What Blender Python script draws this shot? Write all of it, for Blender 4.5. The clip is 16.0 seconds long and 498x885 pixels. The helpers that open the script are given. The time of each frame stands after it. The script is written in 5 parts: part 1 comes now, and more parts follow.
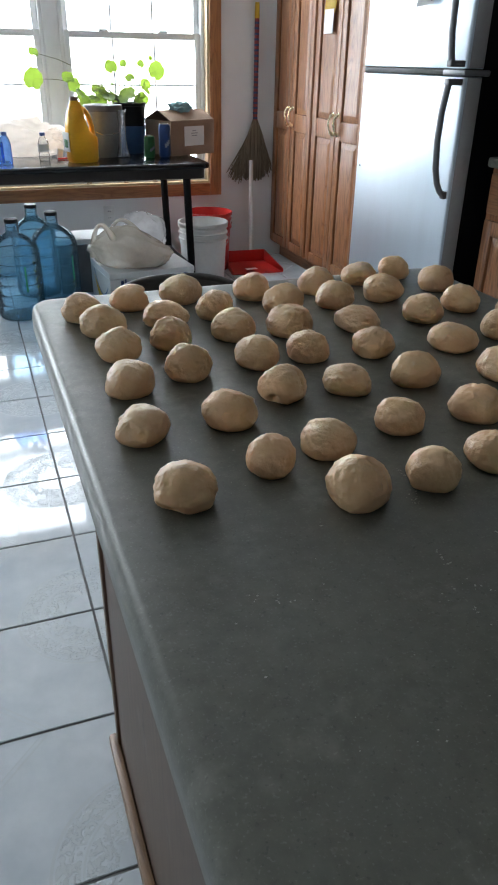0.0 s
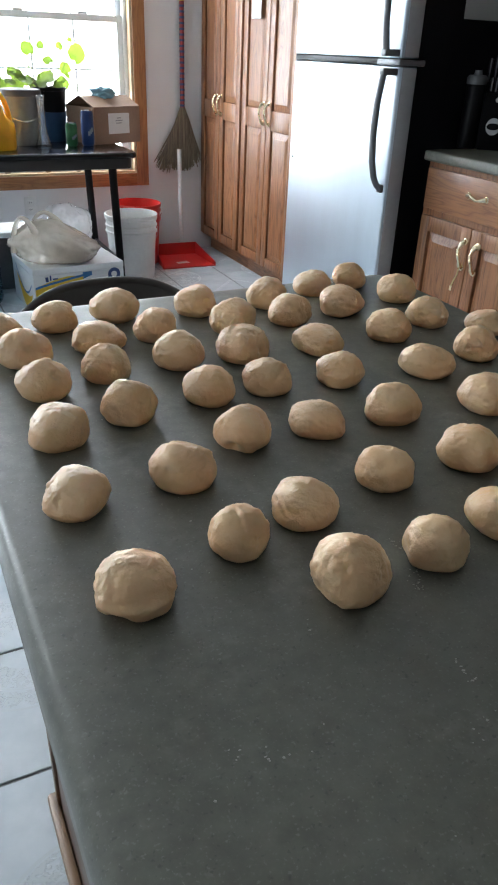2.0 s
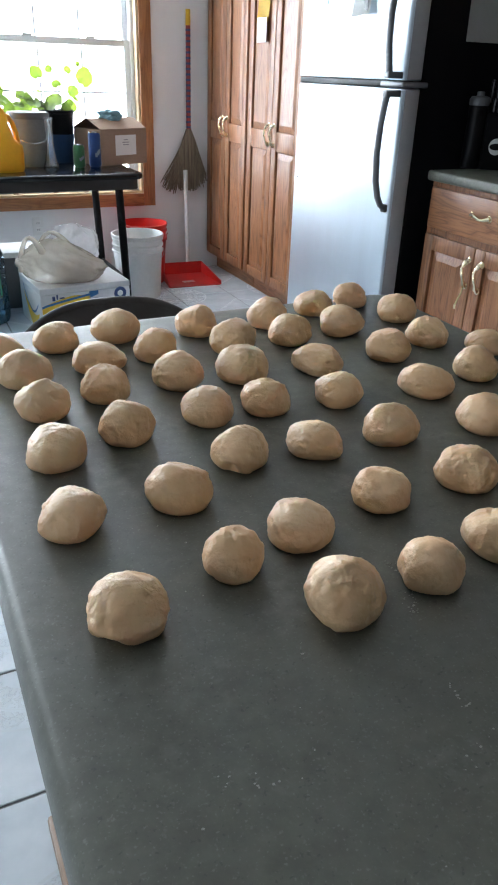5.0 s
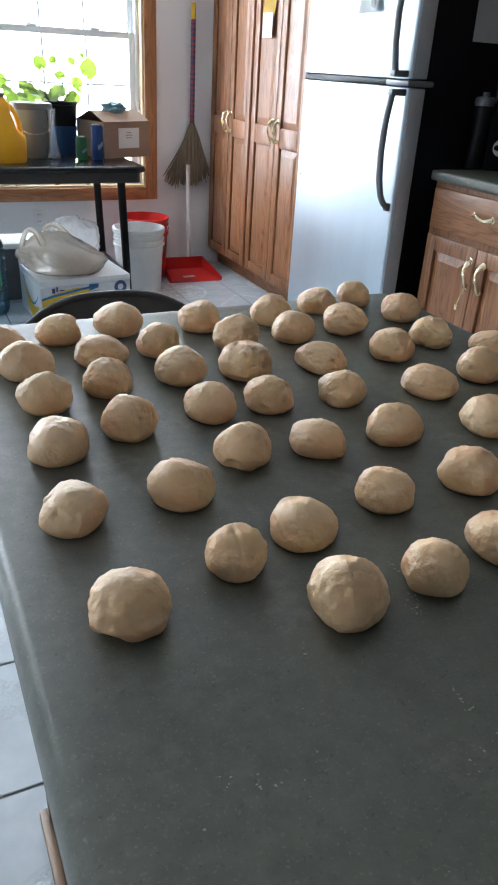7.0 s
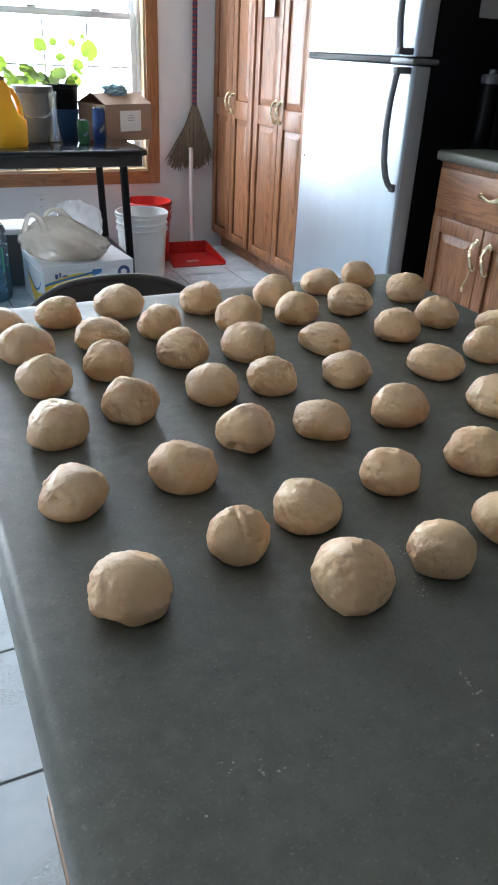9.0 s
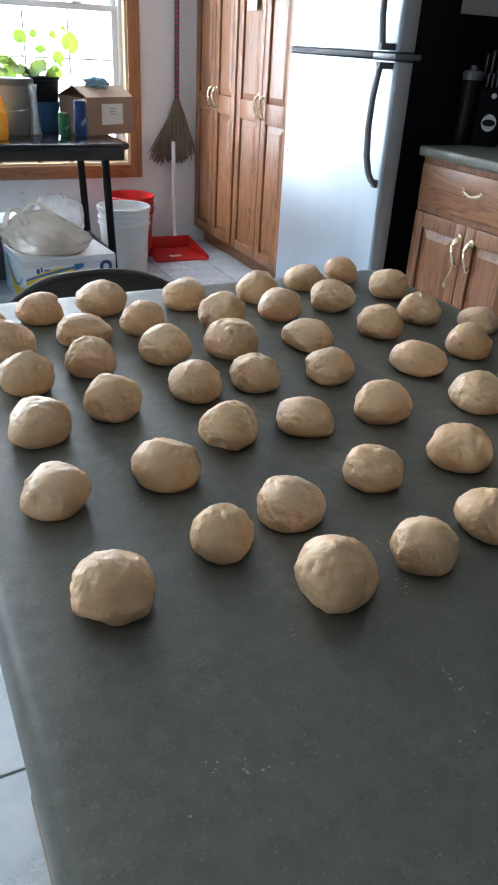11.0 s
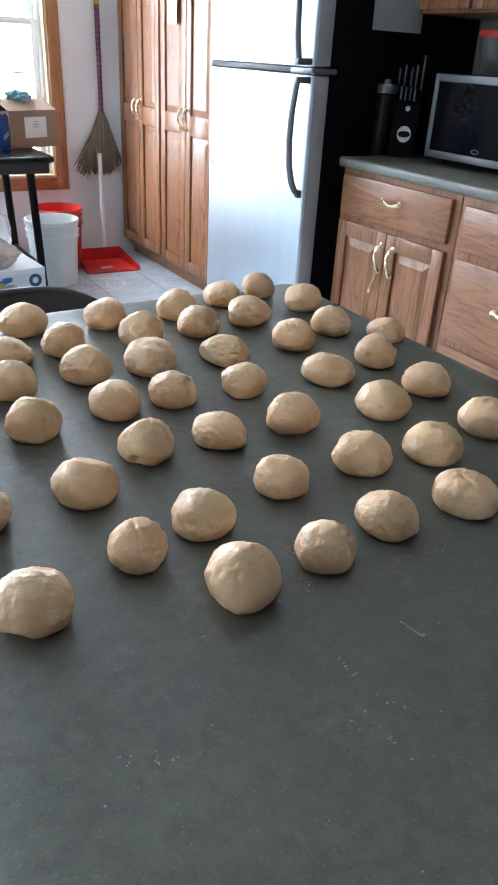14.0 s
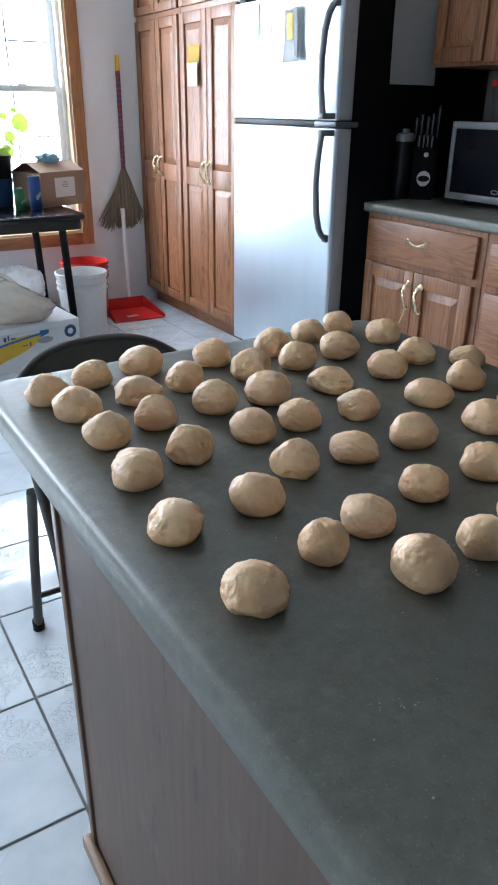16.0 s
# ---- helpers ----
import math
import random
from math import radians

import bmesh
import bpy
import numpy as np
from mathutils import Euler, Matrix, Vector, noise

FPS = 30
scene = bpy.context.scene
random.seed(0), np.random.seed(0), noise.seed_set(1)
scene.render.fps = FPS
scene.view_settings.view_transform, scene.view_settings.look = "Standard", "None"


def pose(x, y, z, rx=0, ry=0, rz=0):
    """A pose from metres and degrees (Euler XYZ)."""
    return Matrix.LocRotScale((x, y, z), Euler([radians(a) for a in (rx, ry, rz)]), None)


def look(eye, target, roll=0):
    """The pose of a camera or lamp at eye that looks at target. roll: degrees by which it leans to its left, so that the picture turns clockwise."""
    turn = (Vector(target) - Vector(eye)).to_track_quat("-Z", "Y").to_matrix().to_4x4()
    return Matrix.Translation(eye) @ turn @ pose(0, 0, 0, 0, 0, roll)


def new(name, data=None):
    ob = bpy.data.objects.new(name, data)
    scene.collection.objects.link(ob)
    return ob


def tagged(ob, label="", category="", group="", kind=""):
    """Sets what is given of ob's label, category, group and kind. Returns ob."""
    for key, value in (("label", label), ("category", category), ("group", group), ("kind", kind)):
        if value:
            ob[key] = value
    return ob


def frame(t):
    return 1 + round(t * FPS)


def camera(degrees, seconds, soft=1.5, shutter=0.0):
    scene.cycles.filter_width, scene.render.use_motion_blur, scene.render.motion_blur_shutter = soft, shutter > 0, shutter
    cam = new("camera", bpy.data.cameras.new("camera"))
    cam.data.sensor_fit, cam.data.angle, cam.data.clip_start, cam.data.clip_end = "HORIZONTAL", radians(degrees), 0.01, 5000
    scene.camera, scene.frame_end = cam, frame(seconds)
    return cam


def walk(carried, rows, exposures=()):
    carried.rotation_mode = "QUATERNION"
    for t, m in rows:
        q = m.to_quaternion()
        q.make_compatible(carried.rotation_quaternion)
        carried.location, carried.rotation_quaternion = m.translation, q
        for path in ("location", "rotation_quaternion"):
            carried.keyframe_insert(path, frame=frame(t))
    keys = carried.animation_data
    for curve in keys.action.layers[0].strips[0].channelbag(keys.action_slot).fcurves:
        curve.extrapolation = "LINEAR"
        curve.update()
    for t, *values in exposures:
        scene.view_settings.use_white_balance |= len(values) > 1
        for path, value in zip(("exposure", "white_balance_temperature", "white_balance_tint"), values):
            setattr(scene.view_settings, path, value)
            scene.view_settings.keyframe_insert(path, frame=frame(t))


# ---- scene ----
cam = camera(38.5, 16.0, soft=2.0)
PATH = [
    (0, (0.0716, 0.1196, 1.2464), (0.6991, 1.7666, 0.3011), 1.13),
    (0.5, (0.0796, 0.1672, 1.2562), (0.7610, 1.8058, 0.3340), 1.69),
    (1, (0.0912, 0.2123, 1.2633), (0.7738, 1.8705, 0.3777), 0.65),
    (1.5, (0.1055, 0.2428, 1.2561), (0.8594, 1.8423, 0.3216), 1.52),
    (2, (0.1016, 0.2568, 1.2418), (0.8955, 1.8174, 0.2753), 2.43),
    (2.5, (0.1055, 0.2674, 1.2376), (0.9026, 1.8234, 0.2662), 2.20),
    (3, (0.1132, 0.2633, 1.2397), (0.9309, 1.8060, 0.2643), 2.56),
    (3.5, (0.1135, 0.2541, 1.2504), (0.9063, 1.8342, 0.3150), 1.44),
    (6, (0.1060, 0.2537, 1.2424), (0.9083, 1.8388, 0.3238), 2.90),
    (6.5, (0.1045, 0.2519, 1.2483), (0.9231, 1.8253, 0.3239), 3.49),
    (7, (0.1062, 0.2602, 1.2436), (0.8987, 1.8419, 0.3108), 3.40),
    (7.5, (0.1084, 0.2665, 1.2427), (0.8820, 1.8472, 0.2925), 3.55),
    (8, (0.1119, 0.2676, 1.2363), (0.8837, 1.8344, 0.2619), 3.08),
    (8.5, (0.1124, 0.2659, 1.2351), (0.8837, 1.8367, 0.2669), 2.80),
    (11, (0.1135, 0.2678, 1.2365), (0.9238, 1.8125, 0.2581), 3.36),
    (11.5, (0.1162, 0.2607, 1.2374), (0.9958, 1.7688, 0.2616), 3.31),
    (12, (0.1256, 0.2526, 1.2437), (1.0528, 1.7415, 0.2828), 2.52),
    (12.5, (0.1349, 0.2556, 1.2476), (1.1281, 1.7022, 0.2880), 3.46),
    (13, (0.1383, 0.2560, 1.2592), (1.1276, 1.6940, 0.2829), 3.48),
    (13.5, (0.1309, 0.2423, 1.2631), (1.1187, 1.6969, 0.3100), 3.97),
    (14, (0.1214, 0.2287, 1.2628), (1.0739, 1.7049, 0.3071), 3.33),
    (14.5, (0.0928, 0.2207, 1.2615), (1.0306, 1.6985, 0.2938), 2.89),
    (15, (0.0173, 0.2358, 1.2740), (1.0771, 1.6749, 0.3764), 1.67),
    (15.5, (-0.0510, 0.2305, 1.2756), (1.0053, 1.6813, 0.3926), 1.44),
    (16, (-0.0493, 0.2247, 1.2765), (0.9141, 1.7571, 0.4260), 0.71),
]
walk(cam, [(t, look(eye, target, roll)) for t, eye, target, roll in PATH], ((0.0, -0.26, 6500, 10), (1.0, -0.03, 6500, 10), (3.5, 0.40, 6350, 10), (7.0, 0.28, 6250, 10), (8.5, 0.36, 6200, 10), (11.0, 0.36, 6200, 10), (12.5, 0.74, 6050, 10), (14.5, 0.76, 6000, 10), (16.0, 0.36, 5950, 10)))

# ---- world and light ----
world = bpy.data.worlds.new("world")
scene.world = world
world.use_nodes = True
wn = world.node_tree.nodes
sky = wn.new("ShaderNodeTexSky")
sky.sky_type, sky.sun_disc = "NISHITA", False
sky.sun_elevation, sky.sun_rotation = radians(35), radians(200)
wn["Background"].inputs["Strength"].default_value = 0.1
world.node_tree.links.new(sky.outputs[0], wn["Background"].inputs["Color"])


def area(name, m, sx, sy, watts, color, spread=180):
    lamp = bpy.data.lights.new(name, "AREA")
    lamp.spread = radians(spread)
    lamp.shape, lamp.size, lamp.size_y, lamp.energy, lamp.color = "RECTANGLE", sx, sy, watts, color
    ob = new(name, lamp)
    ob.matrix_world = m
    return ob


# daylight standing in the openings: the kitchen window, and the glazed openings of the room behind
# skylight falls inwards and down, so the lamps lean down
area("window_daylight", look((0.625, 5.55, 1.50), (0.625, 4.55, 1.22)), 2.7, 2.3, 225, (0.85, 0.93, 1.0))
area("garden_door_daylight", look((-1.9, 5.75, 1.62), (-1.9, 4.75, 0.92)), 1.7, 1.9, 165, (0.84, 0.93, 1.0), 125)
area("side_window_daylight", look((-5.5, 0.9, 1.75), (-4.5, 0.9, 0.85)), 1.6, 1.1, 36, (0.82, 0.92, 1.0), 105)

# ---- mesh helpers ----


def merge(bm, tmp, m=None):
    if m is not None:
        tmp.transform(m)
    me = bpy.data.meshes.new("tmp")
    tmp.to_mesh(me)
    bm.from_mesh(me)
    bpy.data.meshes.remove(me)
    tmp.free()
    return bm


def box(bm, x0, x1, y0, y1, z0, z1, bevel=0.0, seg=2, m=None):
    tmp = bmesh.new()
    bmesh.ops.create_cube(tmp, size=1.0)
    for v in tmp.verts:
        v.co = (x0 if v.co.x < 0 else x1, y0 if v.co.y < 0 else y1, z0 if v.co.z < 0 else z1)
    if bevel:
        bmesh.ops.bevel(tmp, geom=tmp.edges[:], offset=bevel, segments=seg, profile=0.5, affect="EDGES")
    return merge(bm, tmp, m)


def lathe(bm, profile, n=32, m=None, wobble=0.0):
    tmp = bmesh.new()
    rings = []
    for r, z in profile:
        if r < 1e-5:
            rings.append([tmp.verts.new((0, 0, z))])
        else:
            rings.append([tmp.verts.new((r * math.cos(a), r * math.sin(a), z)) for a in (2 * math.pi * k / n for k in range(n))])
    for a, b in zip(rings, rings[1:]):
        for k in range(n):
            j = (k + 1) % n
            q = [a[k % len(a)], a[j % len(a)], b[j % len(b)], b[k % len(b)]]
            q = [v for i, v in enumerate(q) if v not in q[:i]]
            if len(q) > 2:
                tmp.faces.new(q)
    bmesh.ops.recalc_face_normals(tmp, faces=tmp.faces[:])
    return merge(bm, tmp, m)


def tube(bm, pts, r, n=10, closed=False, m=None):
    """A round bar along points; r a number or one for each point."""
    tmp = bmesh.new()
    pts = [Vector(p) for p in pts]
    rs = r if isinstance(r, (list, tuple)) else [r] * len(pts)
    rings, side = [], None
    for i, p in enumerate(pts):
        a = pts[i - 1] if i or closed else p
        b = pts[(i + 1) % len(pts)] if i + 1 < len(pts) or closed else p
        d = (b - a).normalized()
        if side is None:
            side = d.orthogonal().normalized()
        side = (side - d * side.dot(d)).normalized()
        up = d.cross(side)
        rings.append([tmp.verts.new(p + rs[i] * (math.cos(t) * side + math.sin(t) * up)) for t in (2 * math.pi * k / n for k in range(n))])
    pairs = list(zip(rings, rings[1:])) + ([(rings[-1], rings[0])] if closed else [])
    for a, b in pairs:
        for k in range(n):
            tmp.faces.new((a[k], a[(k + 1) % n], b[(k + 1) % n], b[k]))
    if not closed:
        tmp.faces.new(rings[0][::-1])
        tmp.faces.new(rings[-1])
    return merge(bm, tmp, m)


def slab(bm, outline, z0, z1, bevel=0.0, seg=3, m=None):
    """An upright prism over an outline in the plane, its upper and lower rims rounded."""
    tmp = bmesh.new()
    low = [tmp.verts.new((x, y, z0)) for x, y in outline]
    f = tmp.faces.new(low)
    top = bmesh.ops.extrude_face_region(tmp, geom=[f])["geom"]
    for v in top:
        if isinstance(v, bmesh.types.BMVert):
            v.co.z = z1
    bmesh.ops.recalc_face_normals(tmp, faces=tmp.faces[:])
    if bevel:
        rim = [e for e in tmp.edges if abs(e.verts[0].co.z - e.verts[1].co.z) < 1e-6]
        bmesh.ops.bevel(tmp, geom=rim, offset=bevel, segments=seg, profile=0.5, affect="EDGES")
    return merge(bm, tmp, m)


def rounded(x0, x1, y0, y1, r, n=6):
    """The outline of a rectangle with rounded corners."""
    out = []
    for cx, cy, a0 in ((x1 - r, y1 - r, 0), (x0 + r, y1 - r, 90), (x0 + r, y0 + r, 180), (x1 - r, y0 + r, 270)):
        out += [(cx + r * math.cos(radians(a0 + 90 * k / n)), cy + r * math.sin(radians(a0 + 90 * k / n))) for k in range(n + 1)]
    return out


def mesh_of(name, bm, material, smooth=38):
    me = bpy.data.meshes.new(name)
    bm.to_mesh(me)
    bm.free()
    me.materials.append(material)
    if smooth:
        for p in me.polygons:
            p.use_smooth = True
        me.set_sharp_from_angle(angle=radians(smooth))
    return me


def part(name, bm, material, parent, label="", smooth=38):
    ob = new(name, mesh_of(name, bm, material, smooth))
    ob.parent = parent
    return tagged(ob, label) if label else ob


def thing(name, m, label, category, group="", kind=""):
    ob = new(name)
    ob.matrix_world = m
    ob.empty_display_size = 0.05
    return tagged(ob, label, category, group, kind)


def single(name, bm, material, m, label, category, group="", kind="", smooth=38):
    ob = new(name, mesh_of(name, bm, material, smooth))
    ob.matrix_world = m
    return tagged(ob, label, category, group, kind)


def structure(name, bm, material, label="", category="", smooth=0):
    return tagged(new(name, mesh_of(name, bm, material, smooth)), label, category, kind="structure")


# ---- materials ----


class Nodes:
    def __init__(self, name):
        self.mat = bpy.data.materials.new(name)
        self.mat.use_nodes = True
        self.tree = self.mat.node_tree
        self.bsdf = self.tree.nodes["Principled BSDF"]
        self.out = self.tree.nodes["Material Output"]

    def add(self, kind):
        return self.tree.nodes.new(kind)

    def link(self, a, b):
        self.tree.links.new(a, b)

    def math(self, op, a, b=None, c=None, clamp=False):
        node = self.add("ShaderNodeMath")
        node.operation, node.use_clamp = op, clamp
        for i, v in enumerate((a, b, c)):
            if v is None:
                continue
            if isinstance(v, (int, float)):
                node.inputs[i].default_value = v
            else:
                self.link(v, node.inputs[i])
        return node.outputs[0]

    def coords(self, scale=(1, 1, 1), shift=True, space="Object"):
        tc = self.add("ShaderNodeTexCoord").outputs[space] if space != "World" else self.add("ShaderNodeNewGeometry").outputs["Position"]
        mp = self.add("ShaderNodeMapping")
        mp.inputs["Scale"].default_value = scale
        self.link(tc, mp.inputs["Vector"])
        if shift:
            mul = self.math("MULTIPLY", self.add("ShaderNodeObjectInfo").outputs["Random"], 37.0)
            self.link(mul, mp.inputs["Location"])
        return mp.outputs["Vector"]

    def noise(self, vec, scale, detail=3.0, rough=0.55, distortion=0.0):
        n = self.add("ShaderNodeTexNoise")
        n.inputs["Scale"].default_value, n.inputs["Detail"].default_value = scale, detail
        n.inputs["Roughness"].default_value, n.inputs["Distortion"].default_value = rough, distortion
        self.link(vec, n.inputs["Vector"])
        return n.outputs["Fac"]

    def ramp(self, fac, stops):
        r = self.add("ShaderNodeValToRGB")
        e = r.color_ramp.elements
        while len(e) < len(stops):
            e.new(0.5)
        for el, (p, c) in zip(e, stops):
            el.position = p
            el.color = (*c, 1) if isinstance(c, tuple) else (c, c, c, 1)
        self.link(fac, r.inputs["Fac"])
        return r.outputs["Color"]

    def mix(self, fac, a, b, blend="MIX"):
        m = self.add("ShaderNodeMix")
        m.data_type, m.blend_type = "RGBA", blend
        for sock, v in ((m.inputs[0], fac), (m.inputs[6], a), (m.inputs[7], b)):
            if isinstance(v, (int, float)):
                sock.default_value = v
            elif isinstance(v, tuple):
                sock.default_value = (*v, 1)
            else:
                self.link(v, sock)
        return m.outputs[2]

    def bump(self, height, strength, distance=0.002, normal=None):
        b = self.add("ShaderNodeBump")
        b.inputs["Strength"].default_value, b.inputs["Distance"].default_value = strength, distance
        self.link(height, b.inputs["Height"])
        if normal is not None:
            self.link(normal, b.inputs["Normal"])
        return b.outputs["Normal"]

    def put(self, **inputs):
        for k, v in inputs.items():
            sock = self.bsdf.inputs[k.replace("_", " ")]
            if isinstance(v, (int, float)):
                sock.default_value = v
            elif isinstance(v, tuple):
                sock.default_value = (*v, 1) if len(v) == 3 and sock.type == "RGBA" else v
            else:
                self.link(v, sock)
        return self


def plain(name, color, rough=0.5, metal=0.0, vary=0.12, grain=60.0, broad=6.0, bump=0.1, dist=0.001, **extra):
    """A surface of one colour with fine grain and broad wear."""
    k = Nodes(name)
    v = k.coords()
    fine, wide = k.noise(v, grain, 4), k.noise(v, broad, 3)
    both = k.math("MULTIPLY_ADD", fine, 0.4, k.math("MULTIPLY", wide, 0.6))
    dark = tuple(c * (1 - vary) for c in color)
    light = tuple(min(1.0, c * (1 + vary)) for c in color)
    k.put(Base_Color=k.ramp(both, [(0.3, dark), (0.7, light)]), Metallic=metal,
          Roughness=k.math("MULTIPLY_ADD", wide, 0.2, rough - 0.1, clamp=True))
    if bump:
        k.put(Normal=k.bump(fine, bump, dist))
    return k.put(**extra).mat


def oak(name, axis, light=(0.372, 0.160, 0.068), dark=(0.108, 0.042, 0.019)):
    """Stained oak with its grain along one axis of the part."""
    k = Nodes(name)
    long, across = 1.6, 17.0
    s = [across] * 3
    s[axis] = long
    v = k.coords(tuple(s))
    arcs = k.noise(v, 1.0, 2, 0.5, 0.6)
    bands = k.math("FRACT", k.math("MULTIPLY", arcs, 9.0))
    bands = k.math("POWER", k.math("ABSOLUTE", k.math("MULTIPLY_ADD", bands, 2.0, -1.0)), 2.2)
    f = [260.0] * 3
    f[axis] = 9.0
    pores = k.noise(k.coords(tuple(f)), 1.0, 3, 0.6)
    tone = k.noise(k.coords((5, 5, 5)), 0.7, 2)
    base = k.ramp(bands, [(0.0, light), (0.55, tuple(0.72 * a + 0.28 * b for a, b in zip(light, dark))), (1.0, tuple(0.38 * a + 0.62 * b for a, b in zip(light, dark)))])
    base = k.mix(k.math("MULTIPLY", k.ramp(pores, [(0.52, 0.0), (0.68, 1.0)]), 0.5), base, dark)
    base = k.mix(0.45, base, k.ramp(tone, [(0.3, (0.62, 0.6, 0.58)), (0.7, (1.0, 1.0, 1.0))]), "MULTIPLY")
    k.put(Base_Color=base, Roughness=k.math("MULTIPLY_ADD", pores, 0.25, 0.28), Coat_Weight=0.25, Coat_Roughness=0.25,
          Normal=k.bump(k.math("SUBTRACT", 1.0, pores), 0.22, 0.0006))
    return k.mat


OAK_V, OAK_H, OAK_X = oak("oak_upright", 2), oak("oak_level", 0), oak("oak_trim_x", 0, (0.42, 0.18, 0.065), (0.20, 0.075, 0.026))
OAK_TRIM = oak("oak_trim", 2, (0.42, 0.18, 0.065), (0.20, 0.075, 0.026))
# oak with the shade of the island's far corner put into its colour
OAK_SHADED = oak("oak_shadowed_edge", 2, (0.16, 0.075, 0.035), (0.07, 0.03, 0.015))
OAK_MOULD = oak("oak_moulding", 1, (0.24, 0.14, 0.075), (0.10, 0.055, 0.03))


def wall_paint():
    k = Nodes("wall_paint")
    v = k.coords(shift=False, space="World")
    fine, wide = k.noise(v, 90, 4), k.noise(v, 1.4, 3)
    k.put(Base_Color=k.ramp(wide, [(0.3, (0.71, 0.71, 0.72)), (0.7, (0.78, 0.78, 0.78))]), Roughness=0.6,
          Normal=k.bump(fine, 0.18, 0.0015))
    return k.mat


def laminate():
    """Grey-green speckled counter laminate, lightly scratched and floured."""
    k = Nodes("counter_laminate")
    v = k.coords(shift=False, space="World")
    wide, mid = k.noise(v, 5, 3), k.noise(v, 60, 4, 0.65)
    base = k.mix(k.ramp(mid, [(0.35, 0.0), (0.65, 1.0)]), (0.089, 0.088, 0.066), (0.126, 0.126, 0.097))
    base = k.mix(k.math("MULTIPLY", k.ramp(wide, [(0.35, 0.0), (0.7, 1.0)]), 0.35), base, (0.142, 0.137, 0.117))
    spots = k.noise(v, 480, 2, 0.5)
    base = k.mix(k.math("MULTIPLY", k.ramp(spots, [(0.63, 0.0), (0.72, 1.0)]), 0.3), base, (0.30, 0.30, 0.27))
    base = k.mix(k.math("MULTIPLY", k.ramp(k.noise(v, 230, 2, 0.5), [(0.66, 0.0), (0.76, 1.0)]), 0.22), base, (0.28, 0.28, 0.25))
    base = k.mix(k.math("MULTIPLY", k.ramp(k.noise(v, 300, 2, 0.5), [(0.27, 1.0), (0.35, 0.0)]), 0.45), base, (0.035, 0.037, 0.032))
    smear = k.math("MULTIPLY", k.ramp(k.noise(v, 15, 5, 0.65), [(0.58, 0.0), (0.75, 1.0)]), 0.10)
    base = k.mix(smear, base, (0.6, 0.58, 0.53))
    k.put(Base_Color=base, Roughness=k.math("MULTIPLY_ADD", k.noise(v, 12, 4), 0.2, 0.34), Specular_IOR_Level=0.75, Normal=k.bump(spots, 0.05, 0.0005))
    return k.mat


def dough_skin():
    k = Nodes("raw_dough")
    v = k.coords()
    wide, fine = k.noise(v, 26, 3), k.noise(v, 240, 4, 0.6)
    base = k.ramp(wide, [(0.3, (0.83, 0.505, 0.265)), (0.7, (0.92, 0.630, 0.370))])
    flour = k.ramp(k.noise(v, 60, 5, 0.7), [(0.5, 0.0), (0.75, 1.0)])
    base = k.mix(k.math("MULTIPLY", flour, 0.3), base, (0.92, 0.71, 0.48))
    skin = k.ramp(k.noise(v, 34, 2), [(0.35, 0.25), (0.65, 1.0)])
    h = k.math("MULTIPLY", k.math("ADD", k.noise(v, 150, 3, 0.5, 0.3), k.math("MULTIPLY", fine, 0.5)), skin)
    k.put(Base_Color=base, Roughness=k.math("MULTIPLY_ADD", fine, 0.3, 0.30), Coat_Weight=0.12, Coat_Roughness=0.3,
          Subsurface_Weight=0.12, Subsurface_Radius=(1.0, 0.42, 0.18), Subsurface_Scale=0.003, Normal=k.bump(h, 0.9, 0.0030))
    return k.mat


TILE, GRID_X, GRID_Y = 0.343, 0.206, 1.569


